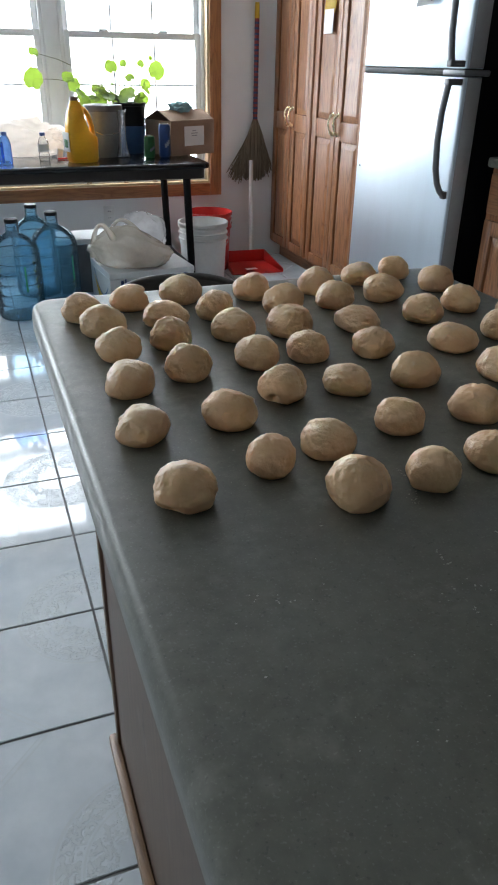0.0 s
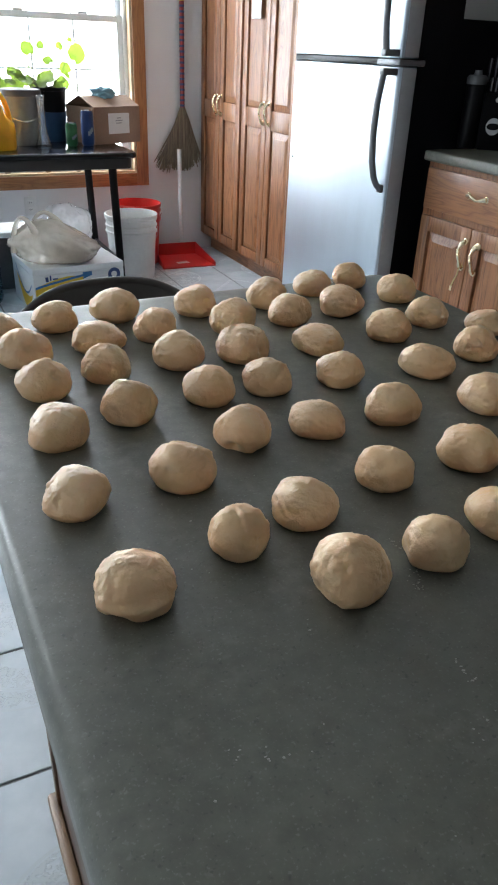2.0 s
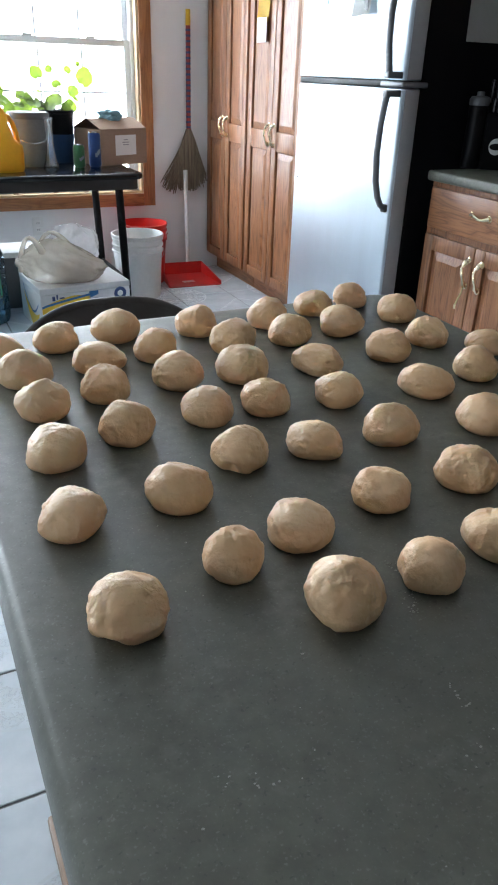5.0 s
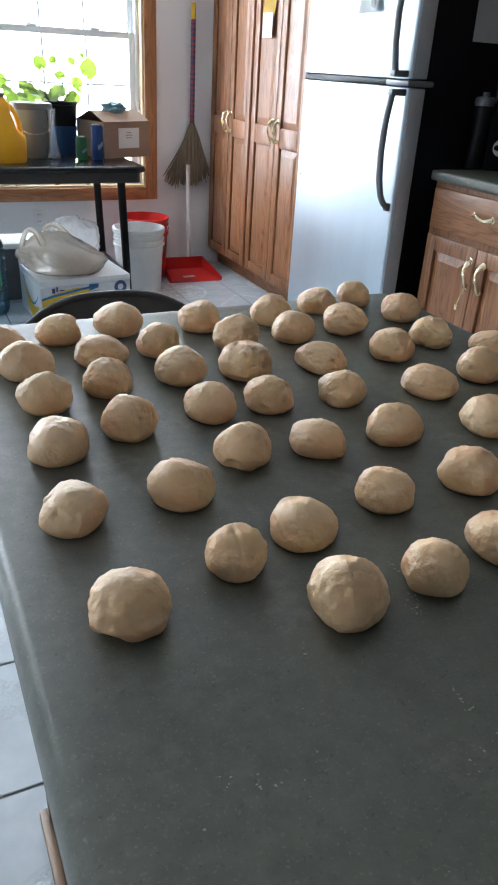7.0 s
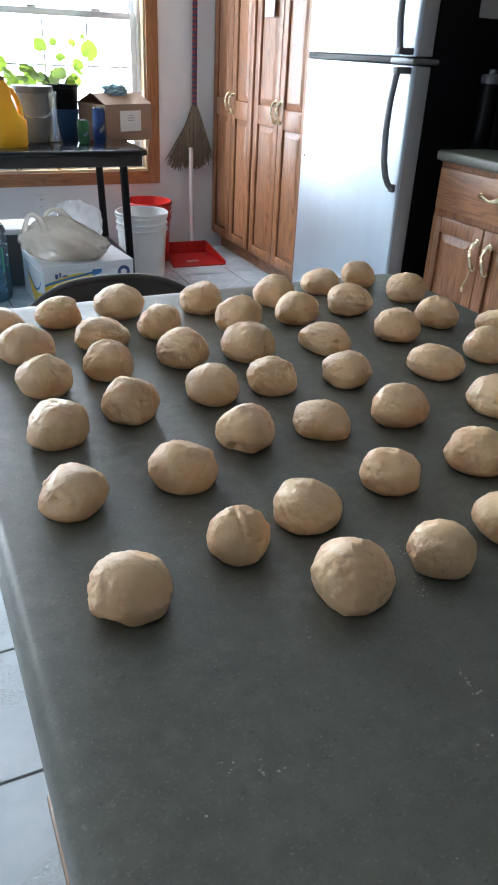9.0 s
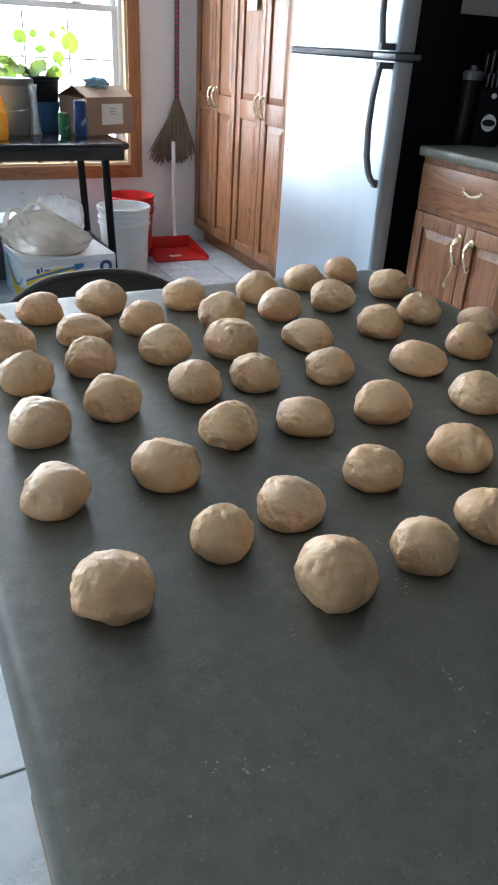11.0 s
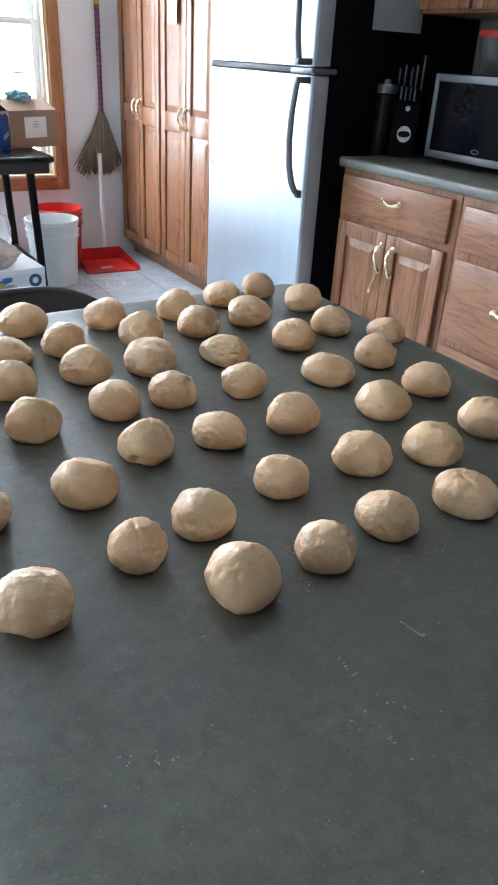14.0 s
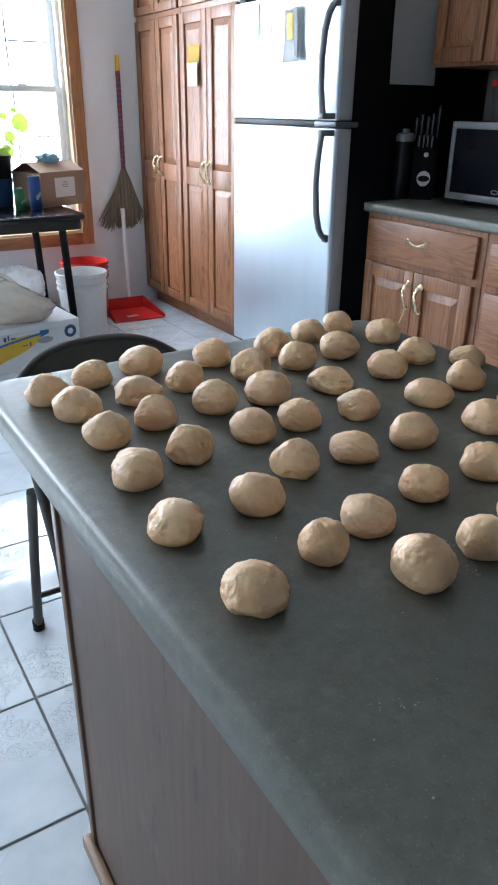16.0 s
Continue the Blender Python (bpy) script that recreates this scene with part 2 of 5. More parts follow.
def tile_glaze():
    """Glossy pale tile whose relief of rings and lozenges runs over four tiles."""
    k = Nodes("tile_glaze")
    pos = k.add("ShaderNodeNewGeometry").outputs["Position"]
    sep = k.add("ShaderNodeSeparateXYZ")
    k.link(pos, sep.inputs[0])

    def cell(sock, centre):
        return k.math("WRAP", k.math("SUBTRACT", sock, centre), TILE, -TILE)

    u, v = cell(sep.outputs[0], GRID_X), cell(sep.outputs[1], GRID_Y)
    r = k.math("SQRT", k.math("ADD", k.math("MULTIPLY", u, u), k.math("MULTIPLY", v, v)))
    p, q = cell(sep.outputs[0], GRID_X + TILE), cell(sep.outputs[1], GRID_Y + TILE)
    lo = k.math("ADD", k.math("ABSOLUTE", p), k.math("ABSOLUTE", q))

    def line(val, at, half):
        return k.math("LESS_THAN", k.math("ABSOLUTE", k.math("SUBTRACT", val, at)), half)

    vec = k.coords(shift=False, space="World")
    scroll = k.ramp(k.noise(vec, 55, 2, 0.5, 1.5), [(0.46, 0.0), (0.54, 1.0)])
    band = k.math("MULTIPLY", line(r, 0.155, 0.022), scroll)
    heart = k.math("MULTIPLY", line(r, 0.095, 0.028), scroll)
    lines = k.math("MAXIMUM", k.math("MAXIMUM", line(r, 0.183, 0.003), line(r, 0.127, 0.002)), k.math("MAXIMUM", line(lo, 0.20, 0.003), line(lo, 0.185, 0.002)))
    relief = k.math("MAXIMUM", lines, k.math("MAXIMUM", band, heart))
    cloud = k.noise(vec, 9, 4, 0.6)
    base = k.ramp(cloud, [(0.3, (0.52, 0.575, 0.62)), (0.7, (0.65, 0.69, 0.725))])
    base = k.mix(k.math("MULTIPLY", relief, 0.65), base, (0.42, 0.46, 0.48))
    rough = k.math("ADD", k.math("MULTIPLY_ADD", cloud, 0.06, 0.03), k.math("MULTIPLY", relief, 0.24))
    k.put(Base_Color=base, Roughness=rough, IOR=1.75, Normal=k.bump(k.math("ADD", relief, k.math("MULTIPLY", cloud, 0.12)), 0.6, 0.0018))
    return k.mat


def steel(name, color=(0.62, 0.64, 0.66), rough=0.3):
    """Brushed stainless steel, brushed level, with smears."""
    k = Nodes(name)
    brush = k.noise(k.coords((3, 3, 900)), 1.0, 3, 0.6)
    smear = k.noise(k.coords((7, 7, 1.6)), 1.0, 4, 0.6)
    k.put(Base_Color=k.ramp(smear, [(0.3, tuple(c * 0.93 for c in color)), (0.7, color)]), Metallic=1.0,
          Roughness=k.math("ADD", k.math("MULTIPLY_ADD", smear, 0.18, rough - 0.09), k.math("MULTIPLY", brush, 0.06)),
          Normal=k.bump(brush, 0.04, 0.0004))
    return k.mat


def clear(name, color, rough=0.06, ior=1.35, ripple=0.2):
    k = Nodes(name)
    v = k.coords()
    k.put(Base_Color=color, Transmission_Weight=1.0, IOR=ior, Roughness=rough, Normal=k.bump(k.noise(v, 22, 3), ripple, 0.004))
    return k.mat


def film(name, color, see=0.35, scale=30.0, crease=0.8, tint=(1.0, 1.0, 1.0), ior=1.4):
    """Thin crinkled plastic that lets light through."""
    k = Nodes(name)
    v = k.coords()
    h = k.noise(v, scale, 5, 0.65, 0.4)
    k.put(Base_Color=k.ramp(h, [(0.3, tuple(c * 0.85 for c in color)), (0.7, color)]), Roughness=0.22,
          Normal=k.bump(h, crease, 0.006))
    glow = k.add("ShaderNodeBsdfTranslucent")
    glow.inputs["Color"].default_value = (*color, 1)
    open_ = k.add("ShaderNodeBsdfTransparent")
    open_.inputs["Color"].default_value = (*tint, 1)
    a, b = k.add("ShaderNodeMixShader"), k.add("ShaderNodeMixShader")
    a.inputs[0].default_value = 0.4
    k.link(k.bsdf.outputs[0], a.inputs[1]), k.link(glow.outputs[0], a.inputs[2])
    b.inputs[0].default_value = see
    k.link(a.outputs[0], b.inputs[1]), k.link(open_.outputs[0], b.inputs[2])
    edge, shine, last = k.add("ShaderNodeFresnel"), k.add("ShaderNodeBsdfGlossy"), k.add("ShaderNodeMixShader")
    edge.inputs["IOR"].default_value, shine.inputs["Roughness"].default_value = ior, 0.12
    k.link(k.bump(h, crease * 0.6, 0.004), shine.inputs["Normal"])
    k.link(edge.outputs[0], last.inputs[0]), k.link(b.outputs[0], last.inputs[1]), k.link(shine.outputs[0], last.inputs[2])
    k.link(last.outputs[0], k.out.inputs["Surface"])
    return k.mat


def leaf_skin():
    k = Nodes("leaf")
    v = k.coords()
    n = k.noise(v, 40, 3)
    col = k.ramp(n, [(0.3, (0.07, 0.12, 0.025)), (0.7, (0.12, 0.19, 0.04))])
    k.put(Base_Color=col, Roughness=0.45)
    glow = k.add("ShaderNodeBsdfTranslucent")
    glow.inputs["Color"].default_value = (0.20, 0.30, 0.035, 1)
    a = k.add("ShaderNodeMixShader")
    a.inputs[0].default_value = 0.42
    k.link(k.bsdf.outputs[0], a.inputs[1]), k.link(glow.outputs[0], a.inputs[2]), k.link(a.outputs[0], k.out.inputs["Surface"])
    return k.mat


def bristle_skin():
    k = Nodes("broom_straw")
    s = k.noise(k.coords((120, 120, 3)), 1.0, 3)
    k.put(Base_Color=k.ramp(s, [(0.3, (0.09, 0.072, 0.05)), (0.7, (0.29, 0.235, 0.165))]), Roughness=0.75, Normal=k.bump(s, 0.5, 0.002))
    return k.mat


def side_panel_skin():
    """Worn brown vinyl panel with a faint upright grain, dark nicks and smudges."""
    k = Nodes("island_panel_vinyl")
    g = k.noise(k.coords((90, 90, 4), False), 1.0, 4)
    w = k.noise(k.coords((5, 5, 3), False), 1.0, 4, 0.6)
    base = k.ramp(g, [(0.3, (0.100, 0.060, 0.040)), (0.7, (0.136, 0.082, 0.055))])
    nicks = k.ramp(k.noise(k.coords((46, 46, 8), False), 1.0, 3, 0.6), [(0.66, 0.0), (0.70, 1.0)])
    base = k.mix(k.math("MULTIPLY", nicks, 0.65), base, (0.045, 0.026, 0.02))
    pale = k.ramp(k.noise(k.coords((12, 12, 7), False), 1.0, 5, 0.7), [(0.60, 0.0), (0.72, 1.0)])
    base = k.mix(k.math("MULTIPLY", pale, 0.4), base, (0.19, 0.145, 0.125))
    base = k.mix(0.5, base, k.ramp(w, [(0.35, 0.6), (0.65, 1.0)]), "MULTIPLY")
    k.put(Base_Color=base, Roughness=0.48, Normal=k.bump(g, 0.08, 0.0006))
    return k.mat


WALL, LAMINATE, DOUGH, GLAZE = wall_paint(), laminate(), dough_skin(), tile_glaze()
GROUT = plain("grout", (0.20, 0.20, 0.20), 0.9, vary=0.3, bump=0.4)
CEILING = plain("ceiling_paint", (0.62, 0.61, 0.59), 0.8, vary=0.03, bump=0.2)
VINYL = plain("window_vinyl", (0.78, 0.79, 0.80), 0.4, vary=0.03, bump=0.02)
JAMB = plain("jamb_wood", (0.62, 0.47, 0.30), 0.5, vary=0.1, grain=40)
STEEL, SIDE_SHADE = steel("brushed_steel", (0.70, 0.78, 0.86), 0.42), plain("door_side_shade", (0.36, 0.36, 0.37), 0.45, vary=0.08)
HANDLE_GREY = plain("handle_grey", (0.16, 0.165, 0.175), 0.35, vary=0.1, Metallic=0.4)
BLACK = plain("black_enamel", (0.003, 0.003, 0.004), 0.6, vary=0.3, bump=0.1, Specular_IOR_Level=0.12)
BLACK_GLOSS = plain("black_glass", (0.004, 0.004, 0.006), 0.12, vary=0.1, bump=0.0, Specular_IOR_Level=0.12)
BLACK_PLASTIC = plain("black_plastic", (0.005, 0.005, 0.006), 0.4, vary=0.2, Specular_IOR_Level=0.2)
GREY_STEEL = plain("grey_painted_metal", (0.10, 0.10, 0.10), 0.4, vary=0.15)
CHAIR_PAINT = plain("brown_chair_paint", (0.055, 0.048, 0.043), 0.42, vary=0.2)
BRASS = plain("polished_brass", (0.88, 0.76, 0.52), 0.26, 1.0, vary=0.15, bump=0.05)
# silver lowered so the microwave frame holds the shade under the wall cabinets
SILVER = plain("silver_trim", (0.20, 0.20, 0.21), 0.45, 0.4, vary=0.1)
CHROME = plain("chrome", (0.7, 0.71, 0.73), 0.15, 1.0, vary=0.05, bump=0.0)
WHITE_PLASTIC = plain("white_plastic", (0.72, 0.72, 0.71), 0.4, vary=0.07, broad=9)
DARK_RED = plain("dark_red_wrap", (0.27, 0.035, 0.04), 0.5, vary=0.2)
RED_PLASTIC = plain("red_plastic", (0.50, 0.02, 0.014), 0.38, vary=0.12)
YELLOW_JUG = plain("yellow_plastic", (0.86, 0.42, 0.018), 0.35, vary=0.08, Subsurface_Weight=0.2, Subsurface_Scale=0.01)
GREY_TUB = plain("grey_tub_plastic", (0.20, 0.20, 0.205), 0.4, vary=0.15)
BLUE_POT = plain("blue_pot_plastic", (0.025, 0.07, 0.16), 0.4, vary=0.15)
BLUE_PAINT = plain("blue_print", (0.012, 0.05, 0.19), 0.35, vary=0.2)
GREEN_PAINT = plain("green_print", (0.03, 0.17, 0.06), 0.35, vary=0.25)
PAPER = plain("white_paper", (0.70, 0.70, 0.69), 0.7, vary=0.05)
# pad paper greyed: shade on the refrigerator's side is put into its white
PAD_PAPER = plain("shaded_pad_paper", (0.62, 0.62, 0.61), 0.75, vary=0.06)
GREY_INK = plain("grey_ink", (0.32, 0.32, 0.33), 0.7, vary=0.1)
CARDBOARD = plain("cardboard", (0.30, 0.20, 0.14), 0.8, vary=0.13, grain=90)
CARTON = plain("white_carton", (0.66, 0.66, 0.66), 0.6, vary=0.08)
YELLOW_INK = plain("yellow_print", (0.72, 0.46, 0.03), 0.55, vary=0.1)
NAVY_INK = plain("navy_print", (0.03, 0.06, 0.17), 0.55, vary=0.1)
TEAL = plain("teal_cloth", (0.30, 0.50, 0.58), 0.9, vary=0.35, grain=50, bump=0.5)
CREAM_CLOTH = plain("cream_cloth", (0.58, 0.50, 0.43), 0.9, vary=0.12, bump=0.5, dist=0.004)
SOIL = plain("potting_soil", (0.035, 0.025, 0.018), 0.95, vary=0.5, grain=120, bump=1.0, dist=0.006)
STEM = plain("plant_stem", (0.10, 0.12, 0.04), 0.6, vary=0.25)
CRUMB = plain("flour_crumb", (0.42, 0.40, 0.36), 0.9, vary=0.12)
TABLE_TOP = plain("black_table_top", (0.008, 0.009, 0.011), 0.16, vary=0.3, broad=3)
TABLE_EDGE = plain("brown_table_edge", (0.028, 0.022, 0.02), 0.45, vary=0.2)
BLUE_DRINK = clear("blue_drink", (0.16, 0.36, 0.92), 0.1, 1.2)
# tub colour darkened to carry the recess shade above the microwave
FROST = plain("frosted_tub", (0.09, 0.09, 0.09), 0.45, vary=0.1)
BLUE_WATER = film("blue_jug_plastic", (0.35, 0.76, 1.0), 0.90, 14, 0.3, (0.84, 0.945, 1.0), 1.25)
# wall tone darkened: holds the recess shade on the east, cuts bounce elsewhere
DIMMED_WALL = plain("dimmed_wall_paint", (0.27, 0.25, 0.23), 0.7, vary=0.06, bump=0.15)
CLEAR = film("clear_plastic", (0.80, 0.85, 0.88), 0.88, 20, 0.3, ior=1.15)
BAG_CREAM, BAG_WHITE = film("cream_bag_film", (0.97, 0.89, 0.76), 0.45, 24, 0.8, ior=1.25), film("white_bag_film", (0.95, 0.95, 0.96), 0.2, 26, 1.0, ior=1.3)
CLOTH_FILM = film("thin_cream_cloth", (0.88, 0.82, 0.76), 0.06, 12, 0.6, ior=1.05)
LEAF, STRAW, PANEL = leaf_skin(), bristle_skin(), side_panel_skin()


def pane_glass():
    k = Nodes("window_glass")
    k.put(Base_Color=(1.0, 1.0, 1.0), Transmission_Weight=1.0, Roughness=0.0, IOR=1.05)
    return k.mat


GLASS = pane_glass()

# ---- the room ----
WEST, EAST, SOUTH, NORTH, TOP = -5.0, 2.84, -4.5, 4.97, 2.44
OX0, OX1, OZ0, OZ1 = -0.29, 1.60, 0.510, 2.17  # the kitchen window's opening

bm = bmesh.new()
for x0, x1, z0, z1 in ((WEST - 0.15, -2.65, 0, TOP), (-2.65, -1.15, 2.06, TOP), (-1.15, OX0, 0, TOP), (OX1, EAST + 0.15, 0, TOP), (OX0, OX1, 0, OZ0), (OX0, OX1, OZ1, TOP)):
    box(bm, x0, x1, NORTH, NORTH + 0.16, z0, z1)
structure("wall_north", bm, WALL, "off-white painted wall with a wide window opening", "wall")
bm = bmesh.new()
box(bm, EAST, EAST + 0.15, SOUTH, NORTH, 0, TOP)
structure("wall_east", bm, DIMMED_WALL, "wall behind the kitchen units, recess shade put into its taupe", "wall")
bm = bmesh.new()
box(bm, WEST - 0.15, EAST + 0.15, SOUTH - 0.15, SOUTH, 0, TOP)
structure("wall_south", bm, DIMMED_WALL, "unseen taupe wall closing the room, kept dark to cut bounce", "wall")
bm = bmesh.new()
for y0, y1, z0, z1 in ((SOUTH, 0.1, 0, TOP), (1.7, NORTH, 0, TOP), (0.1, 1.7, 2.0, TOP), (0.1, 1.7, 0, 0.9)):
    box(bm, WEST - 0.15, WEST, y0, y1, z0, z1)
structure("wall_west", bm, DIMMED_WALL, "unseen taupe wall with a glazed opening, kept dark to cut bounce", "wall")
bm = bmesh.new()
box(bm, WEST - 0.15, EAST + 0.15, SOUTH - 0.15, NORTH + 0.16, TOP, TOP + 0.12)
structure("ceiling", bm, CEILING, "plain white ceiling", "ceiling")
bm = bmesh.new()
box(bm, WEST - 0.2, EAST + 0.2, SOUTH - 0.2, NORTH + 0.2, -0.12, -0.004)
floor = structure("floor", bm, GROUT, "glossy pale ceramic tile floor with embossed medallions", "floor")
bm = bmesh.new()
box(bm, -60, 60, -60, 60, -0.5, -0.3)
structure("ground", bm, plain("lawn", (0.06, 0.09, 0.03), 0.9, vary=0.3), "plain ground outside the house", "ground")

# the window: jambs, trim, two double-hung units side by side
window = thing("window_1", pose(0, NORTH, 0), "white vinyl double-hung window pair in oak trim, daylight behind", "window", kind="structure")
bm = bmesh.new()
for x0, x1, z0, z1 in ((OX0 - 0.076, OX0, OZ0 - 0.076, OZ1 + 0.076), (OX1, OX1 + 0.076, OZ0 - 0.076, OZ1 + 0.076)):
    box(bm, x0, x1, -0.018, -0.001, z0, z1, 0.003)
part("side_trim", bm, OAK_TRIM, window, "oak window trim")
bm = bmesh.new()
for z0, z1 in ((OZ0 - 0.076, OZ0), (OZ1, OZ1 + 0.076)):
    box(bm, OX0 + 0.001, OX1 - 0.001, -0.018, -0.001, z0, z1, 0.003)
part("level_trim", bm, OAK_X, window, "oak window trim")
bm = bmesh.new()
box(bm, OX0 + 0.001, OX0 + 0.014, -0.004, 0.11, OZ0 + 0.014, OZ1 - 0.014)
box(bm, OX1 - 0.014, OX1 - 0.001, -0.004, 0.11, OZ0 + 0.014, OZ1 - 0.014)
box(bm, OX0 + 0.001, OX1 - 0.001, -0.004, 0.11, OZ0 + 0.001, OZ0 + 0.014)
box(bm, OX0 + 0.001, OX1 - 0.001, -0.004, 0.11, OZ1 - 0.014, OZ1 - 0.001)
part("jamb", bm, JAMB, window, "light wooden jamb lining")
MID = (OX0 + OX1) / 2
RAIL_Z = 1.365
bm = bmesh.new()
box(bm, MID - 0.045, MID + 0.045, 0.045, 0.125, OZ0 + 0.014, OZ1 - 0.014, 0.004)
part("mullion", bm, VINYL, window, "white vinyl mullion")
for a, b in ((OX0 + 0.014, MID - 0.045), (MID + 0.045, OX1 - 0.014)):
    bm = bmesh.new()
    for x0, x1 in ((a + 0.001, a + 0.022), (b - 0.022, b - 0.001)):
        box(bm, x0, x1, 0.05, 0.125, OZ0 + 0.015, OZ1 - 0.015, 0.003)
    for z0, z1 in ((OZ0 + 0.015, OZ0 + 0.045), (OZ1 - 0.04, OZ1 - 0.015)):
        box(bm, a + 0.022, b - 0.022, 0.05, 0.125, z0, z1, 0.003)
    part("window_frame", bm, VINYL, window)
    for z0, z1, y in ((OZ0 + 0.045, RAIL_Z + 0.018, 0.060), (RAIL_Z - 0.018, OZ1 - 0.04, 0.092)):
        sx0, sx1 = a + 0.023, b - 0.023
        bm = bmesh.new()
        for x0, x1 in ((sx0, sx0 + 0.035), (sx1 - 0.035, sx1)):
            box(bm, x0, x1, y, y + 0.028, z0, z1, 0.004)
        for q0, q1 in ((z0, z0 + 0.036), (z1 - 0.036, z1)):
            box(bm, sx0 + 0.035, sx1 - 0.035, y, y + 0.028, q0, q1, 0.004)
        sash = part("sash", bm, VINYL, window)
        bm = bmesh.new()
        for k in (1, 2):
            x = sx0 + 0.035 + (sx1 - sx0 - 0.07) * k / 3
            box(bm, x - 0.005, x + 0.005, y + 0.018, y + 0.024, z0 + 0.036, z1 - 0.036)
            z = z0 + 0.036 + (z1 - z0 - 0.072) * k / 3
            box(bm, sx0 + 0.035, sx1 - 0.035, y + 0.0185, y + 0.0235, z - 0.005, z + 0.005)
        part("muntins", bm, VINYL, sash)
        bm = bmesh.new()
        box(bm, sx0 + 0.034, sx1 - 0.034, y + 0.012, y + 0.015, z0 + 0.035, z1 - 0.035)
        glass = part("pane", bm, GLASS, sash, smooth=0)
        glass.visible_shadow = False
    for x in (a + 0.26, b - 0.26):
        bm = bmesh.new()
        box(bm, x - 0.028, x + 0.028, 0.050, 0.075, RAIL_Z + 0.018, RAIL_Z + 0.030, 0.004)
        part("sash_lock", bm, VINYL, window)

bm = bmesh.new()
box(bm, -0.035, 0.035, -0.006, -0.001, -0.057, 0.057, 0.003)
outlet = single("wall_outlet", bm, WHITE_PLASTIC, pose(0.905, NORTH, 0.335), "white double wall outlet plate", "outlet")
for z in (0.021, -0.021):
    bm = bmesh.new()
    box(bm, -0.017, 0.017, -0.0095, -0.0062, z - 0.014, z + 0.014, 0.003)
    part("socket", bm, WHITE_PLASTIC, outlet)
    for x in (-0.006, 0.006):
        bm = bmesh.new()
        box(bm, x - 0.0015, x + 0.0015, -0.0105, -0.0092, z - 0.003, z + 0.006)
        part("slot", bm, BLACK_PLASTIC, outlet)

# ---- cabinets ----


def raised(bm, x0, x1, z0, z1, y_front, rise, margin):
    """A raised panel: a rim that slopes up to a flat field. Its face looks along -y."""
    o = [bm.verts.new((x, y_front + rise, z)) for x, z in ((x0, z0), (x1, z0), (x1, z1), (x0, z1))]
    m = margin
    i = [bm.verts.new((x, y_front, z)) for x, z in ((x0 + m, z0 + m), (x1 - m, z0 + m), (x1 - m, z1 - m), (x0 + m, z1 - m))]
    for k in range(4):
        bm.faces.new((o[k], o[(k + 1) % 4], i[(k + 1) % 4], i[k]))
    bm.faces.new(i)
    return bm


def pull(bm, length=0.1, out=0.028, upright=True):
    """A bowed cabinet pull with flared feet, fixed to a face that looks along -y."""
    pts, rs = [], []
    for k in range(13):
        t = k / 12
        s = (t - 0.5) * length
        bow = out * (0.25 + 0.75 * math.sin(math.pi * t) ** 0.7) if 0 < k < 12 else out * 0.18
        sway = 0.006 * math.sin(2 * math.pi * t)
        pts.append((sway, -bow, s) if upright else (s, -bow, sway))
        rs.append(0.0115 if k in (0, 12) else 0.0095 if k in (1, 11) else 0.0072 if k in (2, 10) else 0.0054 + 0.0014 * math.cos(2 * math.pi * (t - 0.5)))
    tube(bm, pts, rs, 8)
    for e in (-1, 1):
        s = e * length / 2
        foot = pose(0, 0, s) if upright else pose(s, 0, 0)
        lathe(bm, [(0.0, -0.0005), (0.014, -0.0005), (0.013, 0.003), (0.009, 0.005), (0.0, 0.0065)], 10, foot @ pose(0, 0, 0, 90, 0, 0))
    return bm


def door(unit, x0, x1, z0, z1, panels, handle, y=-0.02, metal=BRASS, name="door"):
    """A frame-and-panel door proud of the unit's face; panels: (z0, z1) of each field; handle: (x, z) or None."""
    st = min(0.055, (x1 - x0) * 0.2)
    bm = bmesh.new()
    for a, b in ((x0, x0 + st), (x1 - st, x1)):
        box(bm, a, b, y, -0.001, z0, z1, 0.004)
    edges = [z0] + [e for p in panels for e in p] + [z1]
    for a, b in zip(edges[::2], edges[1::2]):
        box(bm, x0 + st, x1 - st, y + 0.0005, -0.001, a, b, 0.003)
    d = part(name, bm, OAK_V, unit)
    for a, b in panels:
        bm = bmesh.new()
        raised(bm, x0 + st, x1 - st, a, b, y + 0.003, 0.011, min(0.035, (x1 - x0) * 0.13))
        part("panel", bm, OAK_V, d, smooth=0)
    if handle:
        h = part("handle", pull(bmesh.new()), metal, d, "polished brass pull")
        h.location = (handle[0], y, handle[1])
    return d


def drawer(unit, x0, x1, z0, z1, y=-0.02):
    bm = bmesh.new()
    box(bm, x0, x1, y, -0.001, z0, z1, 0.006)
    d = part("drawer", bm, OAK_H, unit)
    h = part("handle", pull(bmesh.new(), 0.095, 0.026, False), BRASS, d, "polished brass pull")
    h.location = ((x0 + x1) / 2, y, (z0 + z1) / 2 + 0.01)
    return d


def carcass(unit, w, d, z0, z1, kick=0.0):
    bm = bmesh.new()
    box(bm, 0.0, w, 0.0, d, z0, z1, 0.002, 1)
    part("body", bm, OAK_V, unit)
    if kick:
        bm = bmesh.new()
        box(bm, 0.001, w - 0.001, 0.065, d, 0.0, z0 - 0.001)
        part("toe_kick", bm, OAK_H, unit, "dark recessed toe kick")


def east_unit(name, front, y_north, label, category, group=""):
    """A unit against the east wall: its x runs south from y_north, its y into the wall."""
    return thing(name, pose(front, y_north, 0, 0, 0, -90), label, category, group)


